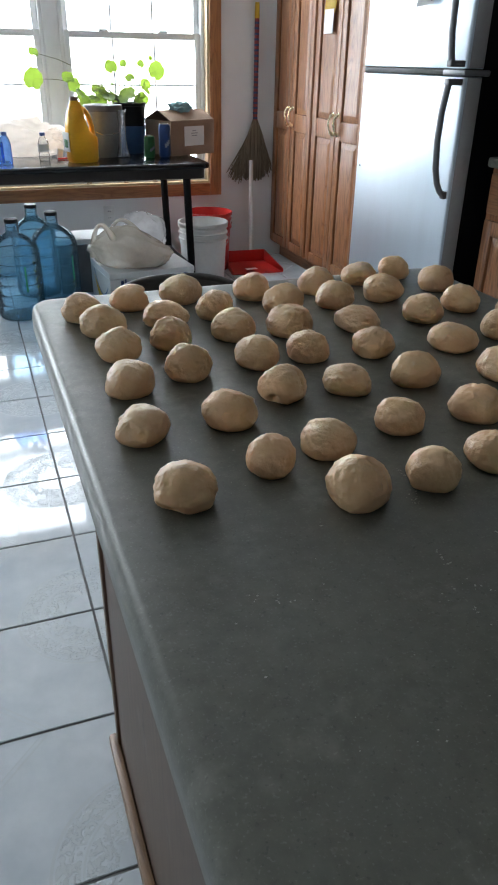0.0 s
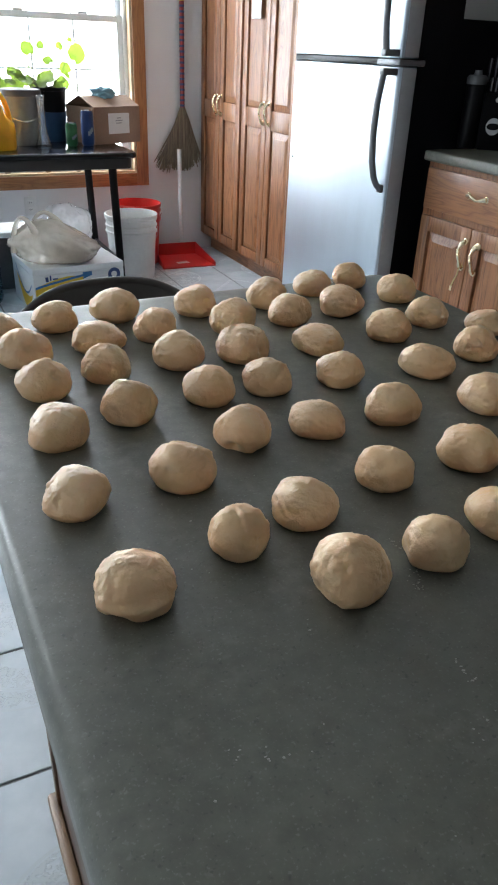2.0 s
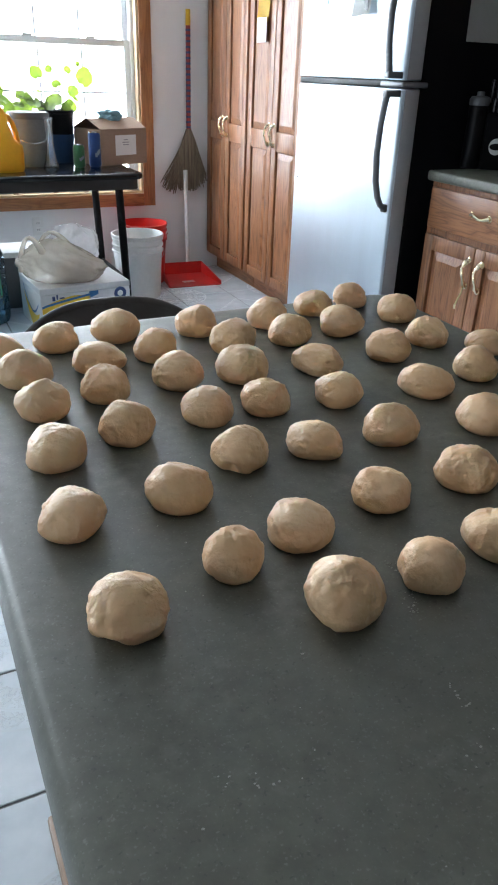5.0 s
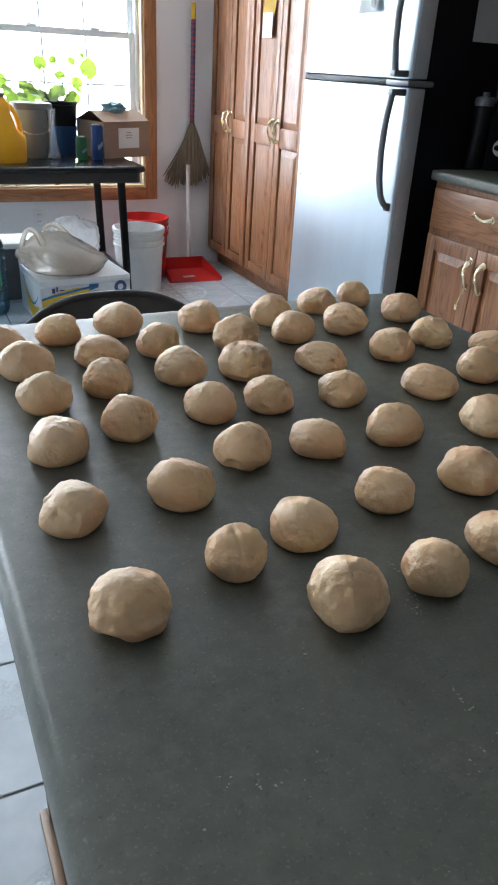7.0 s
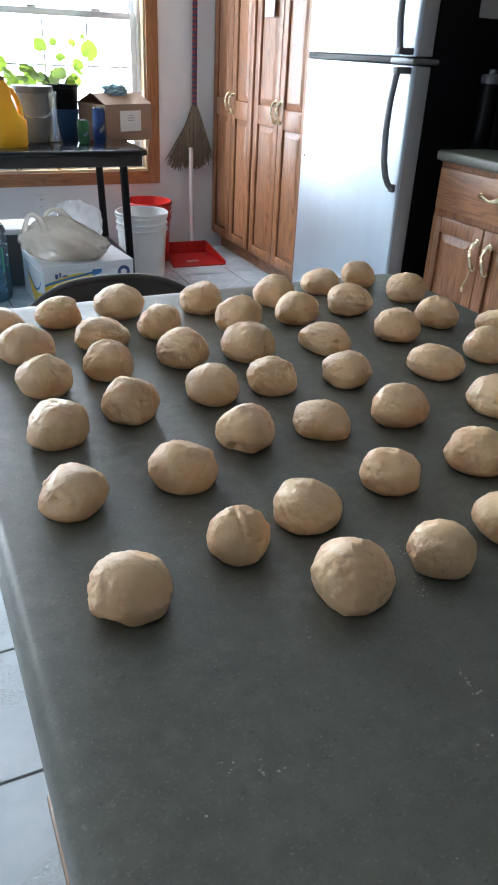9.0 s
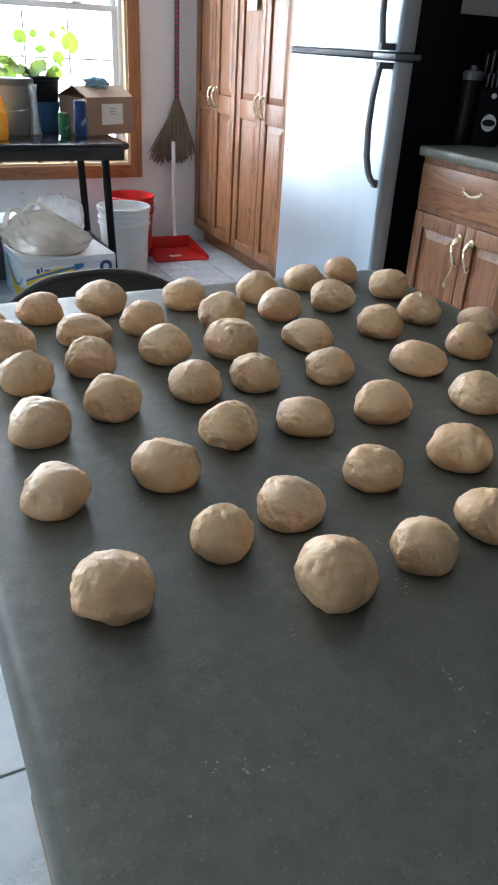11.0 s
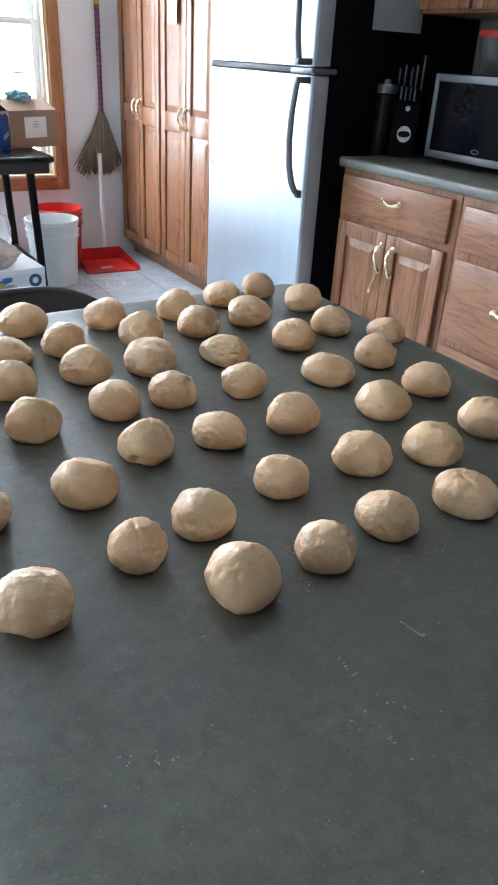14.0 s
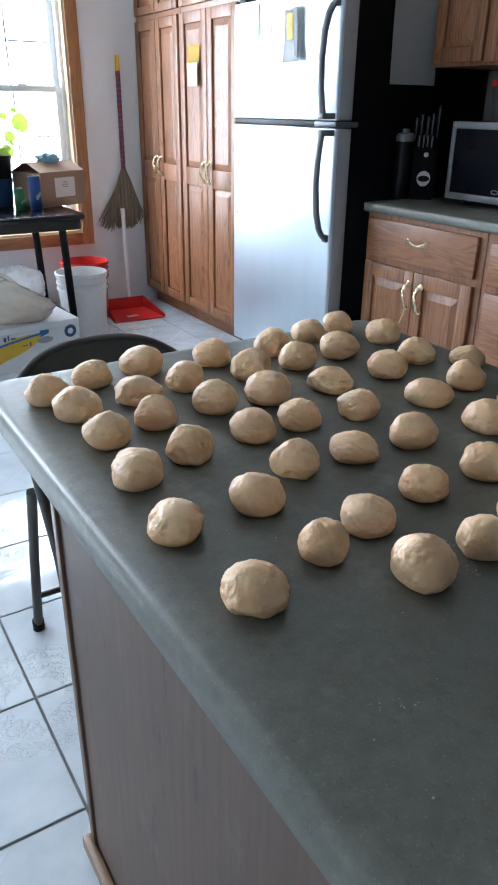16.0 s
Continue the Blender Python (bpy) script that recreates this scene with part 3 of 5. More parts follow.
PF = 2.06  # the pantry's front
for y1, w in ((4.962, 0.604), (4.356, 0.655)):
    unit = east_unit("pantry_cabinet", PF, y1, "tall oak pantry cabinet with two raised-panel doors", "cabinet", "pantry cabinets")
    carcass(unit, w, 0.735, 0.10, 2.13, 0.1)
    half = w / 2
    pz = ((0.17, 0.855), (0.955, 1.69))
    door(unit, 0.012, half - 0.002, 0.115, 1.745, pz, (half - 0.032, 0.935))
    door(unit, half + 0.002, w - 0.012, 0.115, 1.745, pz, (half + 0.032, 0.935))
    upper = ((1.82, 2.06),)
    door(unit, 0.012, half - 0.002, 1.775, 2.11, upper, None)
    door(unit, half + 0.002, w - 0.012, 1.775, 2.11, upper, None)

CF = 2.105  # the base units' face
for n, (y1, w) in enumerate(((2.693, 0.664), (2.027, 0.583), (1.442, 0.60), (0.840, 0.60))):
    unit = east_unit("base_cabinet", CF, y1, "oak base cabinet under the counter, brass pulls", "cabinet", "base cabinets")
    carcass(unit, w, 0.69, 0.10, 0.874, 0.1)
    if n == 0:
        drawer(unit, 0.02, w - 0.03, 0.698, 0.855)
        door(unit, 0.02, w / 2 - 0.006, 0.13, 0.672, ((0.19, 0.612),), (w / 2 - 0.026, 0.572))
        door(unit, w / 2 - 0.003, w - 0.03, 0.13, 0.672, ((0.19, 0.612),), (w / 2 + 0.044, 0.568))
    else:
        drawer(unit, 0.03, w - 0.03, 0.692, 0.845)
        drawer(unit, 0.03, w - 0.03, 0.37, 0.665)
        drawer(unit, 0.03, w - 0.03, 0.13, 0.345)

bm = bmesh.new()
box(bm, 2.076, EAST - 0.002, 0.23, 2.702, 0.876, 0.915, 0.010, 4)
worktop = single("worktop", bm, LAMINATE, pose(0, 0, 0), "grey-green laminate worktop on the base cabinets", "worktop")
bm = bmesh.new()
box(bm, EAST - 0.022, EAST - 0.002, 0.23, 2.702, 0.9155, 1.01, 0.004)
part("backsplash", bm, LAMINATE, worktop)

for y1, w in ((2.755, 0.285), (2.468, 0.60), (1.866, 0.60)):
    unit = east_unit("wall_cabinet", 2.455, y1, "oak wall cabinet hung above the microwave", "cabinet", "wall cabinets")
    carcass(unit, w, 0.343, 1.441, 2.15)
    if w < 0.4:
        door(unit, 0.01, w - 0.006, 1.455, 2.13, ((1.51, 2.07),), None)
    else:
        door(unit, 0.006, w / 2 - 0.002, 1.45, 2.13, ((1.51, 2.07),), None)
        door(unit, w / 2 + 0.002, w - 0.006, 1.45, 2.13, ((1.51, 2.07),), None)

# ---- the island ----
island = thing("kitchen_island", pose(0, 0, 0), "kitchen island with vinyl side panel and oak edge strips", "island")
bm = bmesh.new()
box(bm, 0.19, 0.80, -0.06, 1.125, 0.0, 0.874)
part("body", bm, PANEL, island, smooth=0)
bm = bmesh.new()
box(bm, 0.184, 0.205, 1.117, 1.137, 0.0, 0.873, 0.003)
part("corner_strip", bm, OAK_SHADED, island, "oak corner strip, shade put into its colour")
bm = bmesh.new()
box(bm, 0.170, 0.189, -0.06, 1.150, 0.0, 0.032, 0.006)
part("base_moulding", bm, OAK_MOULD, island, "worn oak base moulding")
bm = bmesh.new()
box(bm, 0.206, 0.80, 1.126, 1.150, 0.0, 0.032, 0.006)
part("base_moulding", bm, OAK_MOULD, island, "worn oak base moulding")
top = thing("island_worktop", pose(0, 0, 0), "grey-green speckled laminate island top dusted with flour", "worktop")
bm = bmesh.new()
slab(bm, rounded(0.171, 0.812, -0.080, 1.208, 0.004), 0.8735, 0.915)
part("surface", bm, LAMINATE, top)
bm, rings = bmesh.new(), []  # the edge: a low roll round the top and an upright face
for d, z in ((0.040, 0.8735), (0.003, 0.8735), (0.0, 0.877), (0.0, 0.898), (0.0015, 0.9055), (0.005, 0.9112), (0.011, 0.9142), (0.018, 0.9152), (0.026, 0.9154), (0.034, 0.9152), (0.040, 0.9150)):
    rings.append([bm.verts.new((x, y, z)) for x, y in rounded(0.131 + d, 0.852 - d, -0.12 + d, 1.248 - d, max(0.004, 0.036 - d))])
for a, b in zip(rings, rings[1:]):
    for k in range(len(a)):
        j = (k + 1) % len(a)
        bm.faces.new((a[k], a[j], b[j], b[k]))
part("rolled_edge", bm, LAMINATE, top, smooth=60)

# ---- the refrigerator ----
FY0, FY1, FX = 2.775, 3.605, 1.96
fridge = thing("refrigerator", pose(FX, FY1, 0, 0, 0, -90), "stainless top-freezer refrigerator with black sides", "refrigerator")
FW = FY1 - FY0
bm = bmesh.new()
box(bm, 0.004, FW - 0.004, 0.090, 0.872, 0.02, 1.70, 0.006)
part("body", bm, BLACK, fridge, "black enamel case")
bm = bmesh.new()
box(bm, 0.03, FW - 0.03, 0.03, 0.074, 0.012, 0.095, 0.004)
part("toe_grille", bm, BLACK_PLASTIC, fridge)
SPLIT = 1.216


def fridge_door(z0, z1, name):
    bm = bmesh.new()
    outline = [(0.0, 0.082), (0.0, 0.012), (0.004, 0.004), (0.012, 0.0), (FW - 0.014, 0.0), (FW - 0.006, 0.003), (FW - 0.001, 0.010), (FW, 0.020), (FW, 0.082)]
    slab(bm, outline, z0, z1, 0.004, 2)
    d = part(name, bm, STEEL, fridge, smooth=50)
    # added skin whose grey carries the shade on the room-facing side
    bm = bmesh.new()
    box(bm, FW + 0.0005, FW + 0.003, 0.014, 0.080, z0 + 0.004, z1 - 0.004, 0.001)
    part("side_skin", bm, SIDE_SHADE, d, "thin skin on the door side, shade put into its grey")
    return d


def fridge_handle(parent, z_far, z_mid):
    """A flat bar that springs from the divider's block, bows away from the door and returns to it at its far end."""
    ts = [k / 28 for k in range(29)]
    bow = np.interp(ts, (0.0, 0.06, 0.25, 0.5, 0.75, 0.9, 0.97, 1.0), (0.052, 0.058, 0.069, 0.072, 0.063, 0.046, 0.028, 0.012))
    bm = bmesh.new()
    tube(bm, [(0, -b, z_mid + (z_far - z_mid) * t) for b, t in zip(bow, ts)], 0.012, 12)
    for v in bm.verts:
        v.co.x *= 1.3
    box(bm, -0.016, 0.016, -0.066, 0.001, z_mid - 0.012, z_mid + 0.012, 0.004)
    box(bm, -0.014, 0.014, -0.018, 0.001, z_far - 0.016, z_far + 0.016, 0.005)
    h = part("handle", bm, HANDLE_GREY, parent, "long bowed grey handle")
    h.location = (FW - 0.024, 0, 0)
    return h


lower = fridge_door(0.105, SPLIT - 0.014, "fresh_food_door")
upper_door = fridge_door(SPLIT + 0.014, 1.715, "freezer_door")
fridge_handle(lower, 0.755, SPLIT - 0.032)
fridge_handle(upper_door, 1.655, SPLIT + 0.032)
bm = bmesh.new()
box(bm, 0.006, FW + 0.004, 0.004, 0.074, SPLIT - 0.012, SPLIT + 0.012, 0.003)
part("divider_trim", bm, BLACK_PLASTIC, fridge)
bm = bmesh.new()
box(bm, FW - 0.14, FW + 0.012, -0.012, 0.112, SPLIT - 0.011, SPLIT + 0.011, 0.006)
part("divider_cap", bm, HANDLE_GREY, fridge, "grey cap of the divider")
bm = bmesh.new()
box(bm, 0.02, 0.08, 0.02, 0.10, 1.715, 1.735, 0.004)
part("hinge_cover", bm, BLACK_PLASTIC, fridge)

# ---- dough ----


def dough_ball(w, h, seed, dents=()):
    """A hand-rolled lump: a squat dome on a flat foot with soft flats, a seam or two and dimples in its skin.
    dents: (heading, height, size, depth) of hollows of its own."""
    rnd = random.Random(seed)
    tmp = bmesh.new()
    bmesh.ops.create_icosphere(tmp, subdivisions=5, radius=1.0)

    def unit(up):
        v = Vector((rnd.gauss(0, 1), rnd.gauss(0, 1), rnd.gauss(0, 1)))
        v.normalize()
        v.z = v.z * 0.7 + up
        return v.normalized()

    off = Vector((rnd.uniform(-50, 50), rnd.uniform(-50, 50), rnd.uniform(-50, 50)))
    flats = [(unit(0.25), rnd.uniform(0.80, 0.93)) for _ in range(5)]  # where a palm pressed
    seams = []
    for _ in range(rnd.choice((1, 2, 2, 3))):
        c = unit(0.45)
        seams.append((c, c.cross(unit(0.0)).normalized(), rnd.uniform(0.25, 0.5), rnd.uniform(0.035, 0.095), rnd.uniform(-5, 5)))
    pits = [(unit(0.35), rnd.uniform(0.05, 0.12), rnd.uniform(0.03, 0.085)) for _ in range(rnd.choice((9, 11, 13)))]
    bumps = [(unit(0.2), rnd.uniform(0.12, 0.28), rnd.uniform(0.03, 0.075)) for _ in range(7)]
    for az, up, size, depth in dents:
        pits.append((Vector((math.cos(radians(az)), math.sin(radians(az)), up)).normalized(), size, depth))
    if not dents and rnd.random() < 0.4:  # a notch where the seam was tucked under
        a = rnd.uniform(0, 2 * math.pi)
        pits.append((Vector((math.cos(a), math.sin(a), -0.5)).normalized(), 0.2, 0.14))
    for v in tmp.verts:
        p = v.co.normalized()
        r = 1.0 + 0.06 * noise.noise(p * 1.2 + off) + 0.045 * noise.noise(p * 2.7 + off)
        for d, far in flats:
            c = p.dot(d)
            if c > 0.3:
                over = r * c - far
                if over > -0.12:  # a soft plane
                    soft = 0.5 * (over + math.sqrt(over * over + 0.012))
                    r -= 0.7 * soft / c
        top = min(1.0, max(0.0, 0.55 + p.z))
        r += top * (0.028 * noise.noise(p * 4.5 + off) + 0.024 * noise.noise(p * 9 + off) + 0.013 * noise.noise(p * 19 + off))
        for c, n, reach, depth, bend in seams:
            near = (p - c).length
            if near < 1.2:
                line = (p - c).dot(n) + 0.06 * noise.noise(p * 4 + off) + 0.03 * bend * near * near
                fade = math.exp(-(near / reach) ** 2)
                r += depth * fade * (0.45 * math.exp(-((line - 0.11) / 0.08) ** 2) - math.exp(-(line / 0.055) ** 2))
        for c, size, depth in pits:
            d2 = ((p - c).length / size) ** 2
            if d2 < 9:
                r -= depth * math.exp(-d2)
        for c, size, depth in bumps:
            d2 = ((p - c).length / size) ** 2
            if d2 < 9:
                r += depth * math.exp(-d2)
        q = p * r
        z = q.z
        if z < -0.36:  # settle on the foot
            z = -0.36 - 0.17 * math.tanh((-0.36 - z) / 0.17)
        tuck = 1.0 - 0.07 * max(0.0, -z - 0.28) / 0.24
        v.co = (q.x * tuck, q.y * tuck, z)
    lo = sorted(v.co.z for v in tmp.verts)[len(tmp.verts) // 60] + 0.004
    hi = max(v.co.z for v in tmp.verts)
    turns = [(math.cos(math.pi * k / 8), math.sin(math.pi * k / 8)) for k in range(8)]
    spans = [[v.co.x * c + v.co.y * q for v in tmp.verts] for c, q in turns]
    wide = sum(max(e) - min(e) for e in spans) / 8
    mx, my = 0.5 * (max(spans[0]) + min(spans[0])), 0.5 * (max(spans[4]) + min(spans[4]))
    for v in tmp.verts:
        v.co.x, v.co.y = (v.co.x - mx) * 1.01 * w / wide, (v.co.y - my) * 1.01 * w / wide
    for v in tmp.verts:
        v.co.z = max(0.0, v.co.z - lo) * h / (hi - lo)
    me = mesh_of("dough_ball", tmp, DOUGH, 0)
    for p in me.polygons:
        p.use_smooth = True
    return me


# hollows that tell single balls apart: heading, height, size, depth
NOTCHED = {42: ((228, -0.42, 0.24, 0.42), (212, -0.15, 0.14, 0.14)), 29: ((226, -0.38, 0.28, 0.40),), 45: ((335, 0.0, 0.10, 0.12), (330, -0.3, 0.12, 0.12)),
           41: ((196, -0.45, 0.14, 0.16), (300, 0.3, 0.07, 0.06), (292, 0.1, 0.06, 0.05)), 46: ((190, -0.15, 0.10, 0.10), (205, -0.1, 0.07, 0.07), (150, 0.5, 0.08, 0.07)),
           35: ((225, 0.55, 0.13, 0.09), (262, 0.30, 0.08, 0.07), (245, -0.1, 0.08, 0.05)), 32: ((235, -0.55, 0.30, 0.12),), 30: ((300, 0.2, 0.12, 0.10), (215, 0.5, 0.12, 0.07)),
           36: ((180, 0.35, 0.10, 0.12), (200, 0.1, 0.06, 0.06)), 17: ((290, 0.1, 0.16, 0.16), (262, -0.1, 0.06, 0.08)), 19: ((265, 0.5, 0.10, 0.14), (262, 0.0, 0.08, 0.12)),
           3: ((236, 0.75, 0.09, 0.12), (240, 0.2, 0.08, 0.06)), 33: ((340, -0.3, 0.20, 0.16),), 44: ((300, 0.0, 0.10, 0.14), (318, -0.3, 0.10, 0.10))}


def lay_dough(places, first):
    for k, (x, y, w, h) in enumerate(places):
        ob = new("dough_ball", dough_ball(w, h, 300 + first + k, NOTCHED.get(first + k, ())))
        ob.matrix_world = pose(x, y, 0.9151)
        tagged(ob, "pale hand-rolled raw dough ball on the island top", "dough ball", "dough balls on the island")


lay_dough((
    (0.7460, 1.1961, 0.0567, 0.0369),
    (0.6670, 1.1787, 0.0589, 0.0349),
    (0.3541, 1.1671, 0.0647, 0.0409),
    (0.2694, 1.1544, 0.0572, 0.0362),
    (0.4648, 1.1530, 0.0635, 0.0383),
    (0.5735, 1.1485, 0.0573, 0.0423),
    (0.1968, 1.1252, 0.0592, 0.0387),
    (0.7743, 1.1071, 0.0587, 0.0412),
    (0.6588, 1.0844, 0.0638, 0.0392),
    (0.3790, 1.0778, 0.0556, 0.0393),
), 0)
lay_dough((
    (0.4830, 1.0686, 0.0619, 0.0429),
    (0.3029, 1.0709, 0.0671, 0.0342),
    (0.5700, 1.0744, 0.0577, 0.0396),
    (0.2134, 1.0531, 0.0627, 0.0406),
    (0.7481, 0.9991, 0.0572, 0.0386),
    (0.3753, 0.9868, 0.0594, 0.0402),
    (0.2879, 0.9789, 0.0557, 0.0394),
    (0.4548, 0.9758, 0.0634, 0.0404),
    (0.6621, 0.9733, 0.0604, 0.0382),
    (0.5573, 0.9698, 0.0668, 0.0314),
), 10)
lay_dough((
    (0.2156, 0.9594, 0.0584, 0.0391),
    (0.8068, 0.9475, 0.0538, 0.0307),
    (0.4409, 0.8871, 0.0539, 0.0370),
    (0.3724, 0.8850, 0.0571, 0.0358),
    (0.5278, 0.8773, 0.0565, 0.0350),
    (0.7313, 0.8804, 0.0541, 0.0383),
    (0.2815, 0.8769, 0.0559, 0.0402),
    (0.6391, 0.8620, 0.0637, 0.0337),
    (0.2076, 0.8541, 0.0589, 0.0362),
    (0.3650, 0.7873, 0.0547, 0.0372),
), 20)
lay_dough((
    (0.4410, 0.7803, 0.0558, 0.0314),
    (0.7317, 0.7846, 0.0595, 0.0356),
    (0.5278, 0.7772, 0.0569, 0.0374),
    (0.6408, 0.7612, 0.0606, 0.0355),
    (0.2872, 0.7460, 0.0572, 0.0368),
    (0.1959, 0.7397, 0.0561, 0.0330),
    (0.4473, 0.6746, 0.0499, 0.0352),
    (0.7120, 0.6760, 0.0569, 0.0385),
    (0.5424, 0.6770, 0.0587, 0.0350),
    (0.3585, 0.6601, 0.0557, 0.0307),
), 30)
lay_dough((
    (0.6198, 0.6597, 0.0584, 0.0362),
    (0.2918, 0.6405, 0.0459, 0.0348),
    (0.2039, 0.6173, 0.0584, 0.0339),
    (0.4943, 0.5845, 0.0537, 0.0326),
    (0.5807, 0.5788, 0.0589, 0.0326),
    (0.4190, 0.5722, 0.0462, 0.0371),
    (0.3441, 0.5710, 0.0570, 0.0414),
), 40)


# crumbs and flour on the island
rnd = random.Random(5)
bm = bmesh.new()


def flake(bm, x, y, size):
    n, z = 5, 0.9155
    ring = []
    for k in range(n):
        a, r = 2 * math.pi * k / n, size * rnd.uniform(0.5, 1.2)
        ring.append(bm.verts.new((x + r * math.cos(a), y + 0.8 * r * math.sin(a), z)))
    tip = bm.verts.new((x, y, z + size * rnd.uniform(0.3, 0.7)))
    for k in range(n):
        bm.faces.new((ring[k], ring[(k + 1) % n], tip))


for _ in range(190):
    flake(bm, rnd.uniform(0.19, 0.82), rnd.uniform(0.33, 1.2) ** 1.0, rnd.choice((0.0006, 0.0007, 0.0008, 0.001, 0.0014)))
for cx, cy, a, length, n in ((0.393, 0.556, 60, 0.022, 22), (0.405, 0.598, 100, 0.016, 16), (0.366, 0.477, -80, 0.020, 14), (0.371, 0.439, 120, 0.02, 9), (0.356, 0.412, 100, 0.02, 8), (0.515, 0.541, 10, 0.025, 14), (0.366, 0.881, 60, 0.02, 9), (0.272, 0.721, 20, 0.03, 8), (0.225, 0.473, 150, 0.03, 9), (0.659, 0.794, 60, 0.03, 10), (0.347, 0.44, 30, 0.02, 6)):
    for _ in range(n):
        s = rnd.uniform(-0.5, 0.5) * length
        flake(bm, cx + s * math.cos(radians(a)) + rnd.gauss(0, 0.0025), cy + s * math.sin(radians(a)) + rnd.gauss(0, 0.002), rnd.uniform(0.0005, 0.0012))
single("flour_crumbs", bm, CRUMB, pose(0, 0, 0), "small white crumbs of flour and dough", "crumbs", kind="stuff", smooth=0)
bm = bmesh.new()
tube(bm, [(0.425 + 0.008 * t, 0.490 - 0.022 * t + 0.004 * math.sin(8 * t), 0.9165) for t in (0, 0.15, 0.3, 0.45, 0.6, 0.75, 0.9, 1)], [0.0003, 0.0006, 0.0004, 0.0005, 0.0009, 0.0011, 0.0008, 0.0003], 6)
single("dough_scrap", bm, CRUMB, pose(0, 0, 0), "thin dried dough scrap on the island top", "scrap")

# ---- the folding chair behind the island ----
chair = thing("folding_chair", pose(0.505, 1.60, 0), "brown metal folding chair pushed up to the island", "chair")
CW = 0.212
for s in (-1, 1):
    bm = bmesh.new()
    tube(bm, [(s * CW, -0.20, 0.01), (s * CW, -0.06, 0.40), (s * CW, 0.10, 0.62), (s * CW * 0.99, 0.145, 0.69)], 0.0125, 12)
    leg = part("front_leg", bm, CHAIR_PAINT, chair)
    bm = bmesh.new()
    lathe(bm, [(0.0, 0.0), (0.016, 0.0), (0.016, 0.03), (0.0125, 0.035), (0.0, 0.035)], 12, pose(s * CW, -0.20, 0))
    part("rubber_foot", bm, BLACK_PLASTIC, leg)
    bm = bmesh.new()
    tube(bm, [(s * (CW + 0.005), 0.212, 0.01), (s * (CW + 0.010), 0.135, 0.26), (s * (CW + 0.014), 0.05, 0.50)], 0.012, 12)
    leg = part("rear_leg", bm, CHAIR_PAINT, chair)
    bm = bmesh.new()
    lathe(bm, [(0.0, 0.0), (0.016, 0.0), (0.016, 0.03), (0.012, 0.035), (0.0, 0.035)], 12, pose(s * (CW + 0.005), 0.212, 0))
    part("rubber_foot", bm, BLACK_PLASTIC, leg)
bm = bmesh.new()
tube(bm, [(-CW - 0.015, 0.175, 0.13), (CW + 0.015, 0.175, 0.13)], 0.008, 10)
part("cross_bar", bm, CHAIR_PAINT, chair)
bm = bmesh.new()
slab(bm, rounded(-0.185, 0.185, -0.22, 0.15, 0.06), 0.435, 0.46, 0.01, 3)
part("seat", bm, CHAIR_PAINT, chair)
bm = bmesh.new()  # the back: a sheet bowed backwards, its top edge an arch
NX, NZ = 24, 8
front_face, back_face = [], []
for i in range(NX + 1):
    u = -1 + 2 * i / NX
    top = 0.775 - 0.075 * abs(u) ** 3
    for j in range(NZ + 1):
        z = 0.60 + (top - 0.60) * j / NZ
        y = 0.10 + (z - 0.60) * 0.42 + 0.030 * (1 - u * u)
        front_face.append(bm.verts.new((u * 0.218, y, z)))
        back_face.append(bm.verts.new((u * 0.218, y + 0.014, z)))
for i in range(NX):
    for j in range(NZ):
        a, b, c, d = (i * (NZ + 1) + j, (i + 1) * (NZ + 1) + j, (i + 1) * (NZ + 1) + j + 1, i * (NZ + 1) + j + 1)
        bm.faces.new([front_face[k] for k in (a, b, c, d)])
        bm.faces.new([back_face[k] for k in (d, c, b, a)])
rim = [e for e in bm.edges if len(e.link_faces) == 1]
bmesh.ops.bridge_loops(bm, edges=rim)
tube(bm, [(u * 0.218, 0.107 + (0.172 - 0.075 * abs(u) ** 3) * 0.42 + 0.030 * (1 - u * u), 0.772 - 0.075 * abs(u) ** 3) for u in (-1 + k / 12 for k in range(25))], 0.010, 10)
bmesh.ops.recalc_face_normals(bm, faces=bm.faces[:])
part("backrest", bm, CHAIR_PAINT, chair, "curved sheet-metal backrest", smooth=60)

# ---- the window table and what stands on it ----
TZ = 0.745
table = thing("folding_table", pose(0.42, 4.48, 0), "long folding table with a glossy black top", "table")
bm = bmesh.new()
slab(bm, rounded(-0.915, 0.915, -0.38, 0.38, 0.045), TZ - 0.030, TZ, 0.010, 3)
part("tabletop", bm, TABLE_TOP, table)
bm = bmesh.new()
slab(bm, rounded(-0.89, 0.89, -0.355, 0.355, 0.03), TZ - 0.082, TZ - 0.031, 0.003, 1)
part("apron", bm, TABLE_EDGE, table, "brown metal apron")
for sx in (-1, 1):
    for y in (-0.28, 0.26):
        bm = bmesh.new()
        tube(bm, [(sx * 0.80, y, TZ - 0.078), (sx * 0.825, y, 0.02)], 0.0215, 14)
        leg = part("leg", bm, BLACK_PLASTIC, table)
        bm = bmesh.new()
        lathe(bm, [(0.0, 0.0), (0.026, 0.0), (0.026, 0.03), (0.022, 0.04), (0.0, 0.04)], 14, pose(sx * 0.826, y, 0))
        part("foot_cap", bm, BLACK_PLASTIC, leg)
    bm = bmesh.new()
    tube(bm, [(sx * 0.82, -0.29, 0.16), (sx * 0.82, 0.29, 0.16)], 0.011, 10)
    part("leg_brace", bm, BLACK_PLASTIC, table)

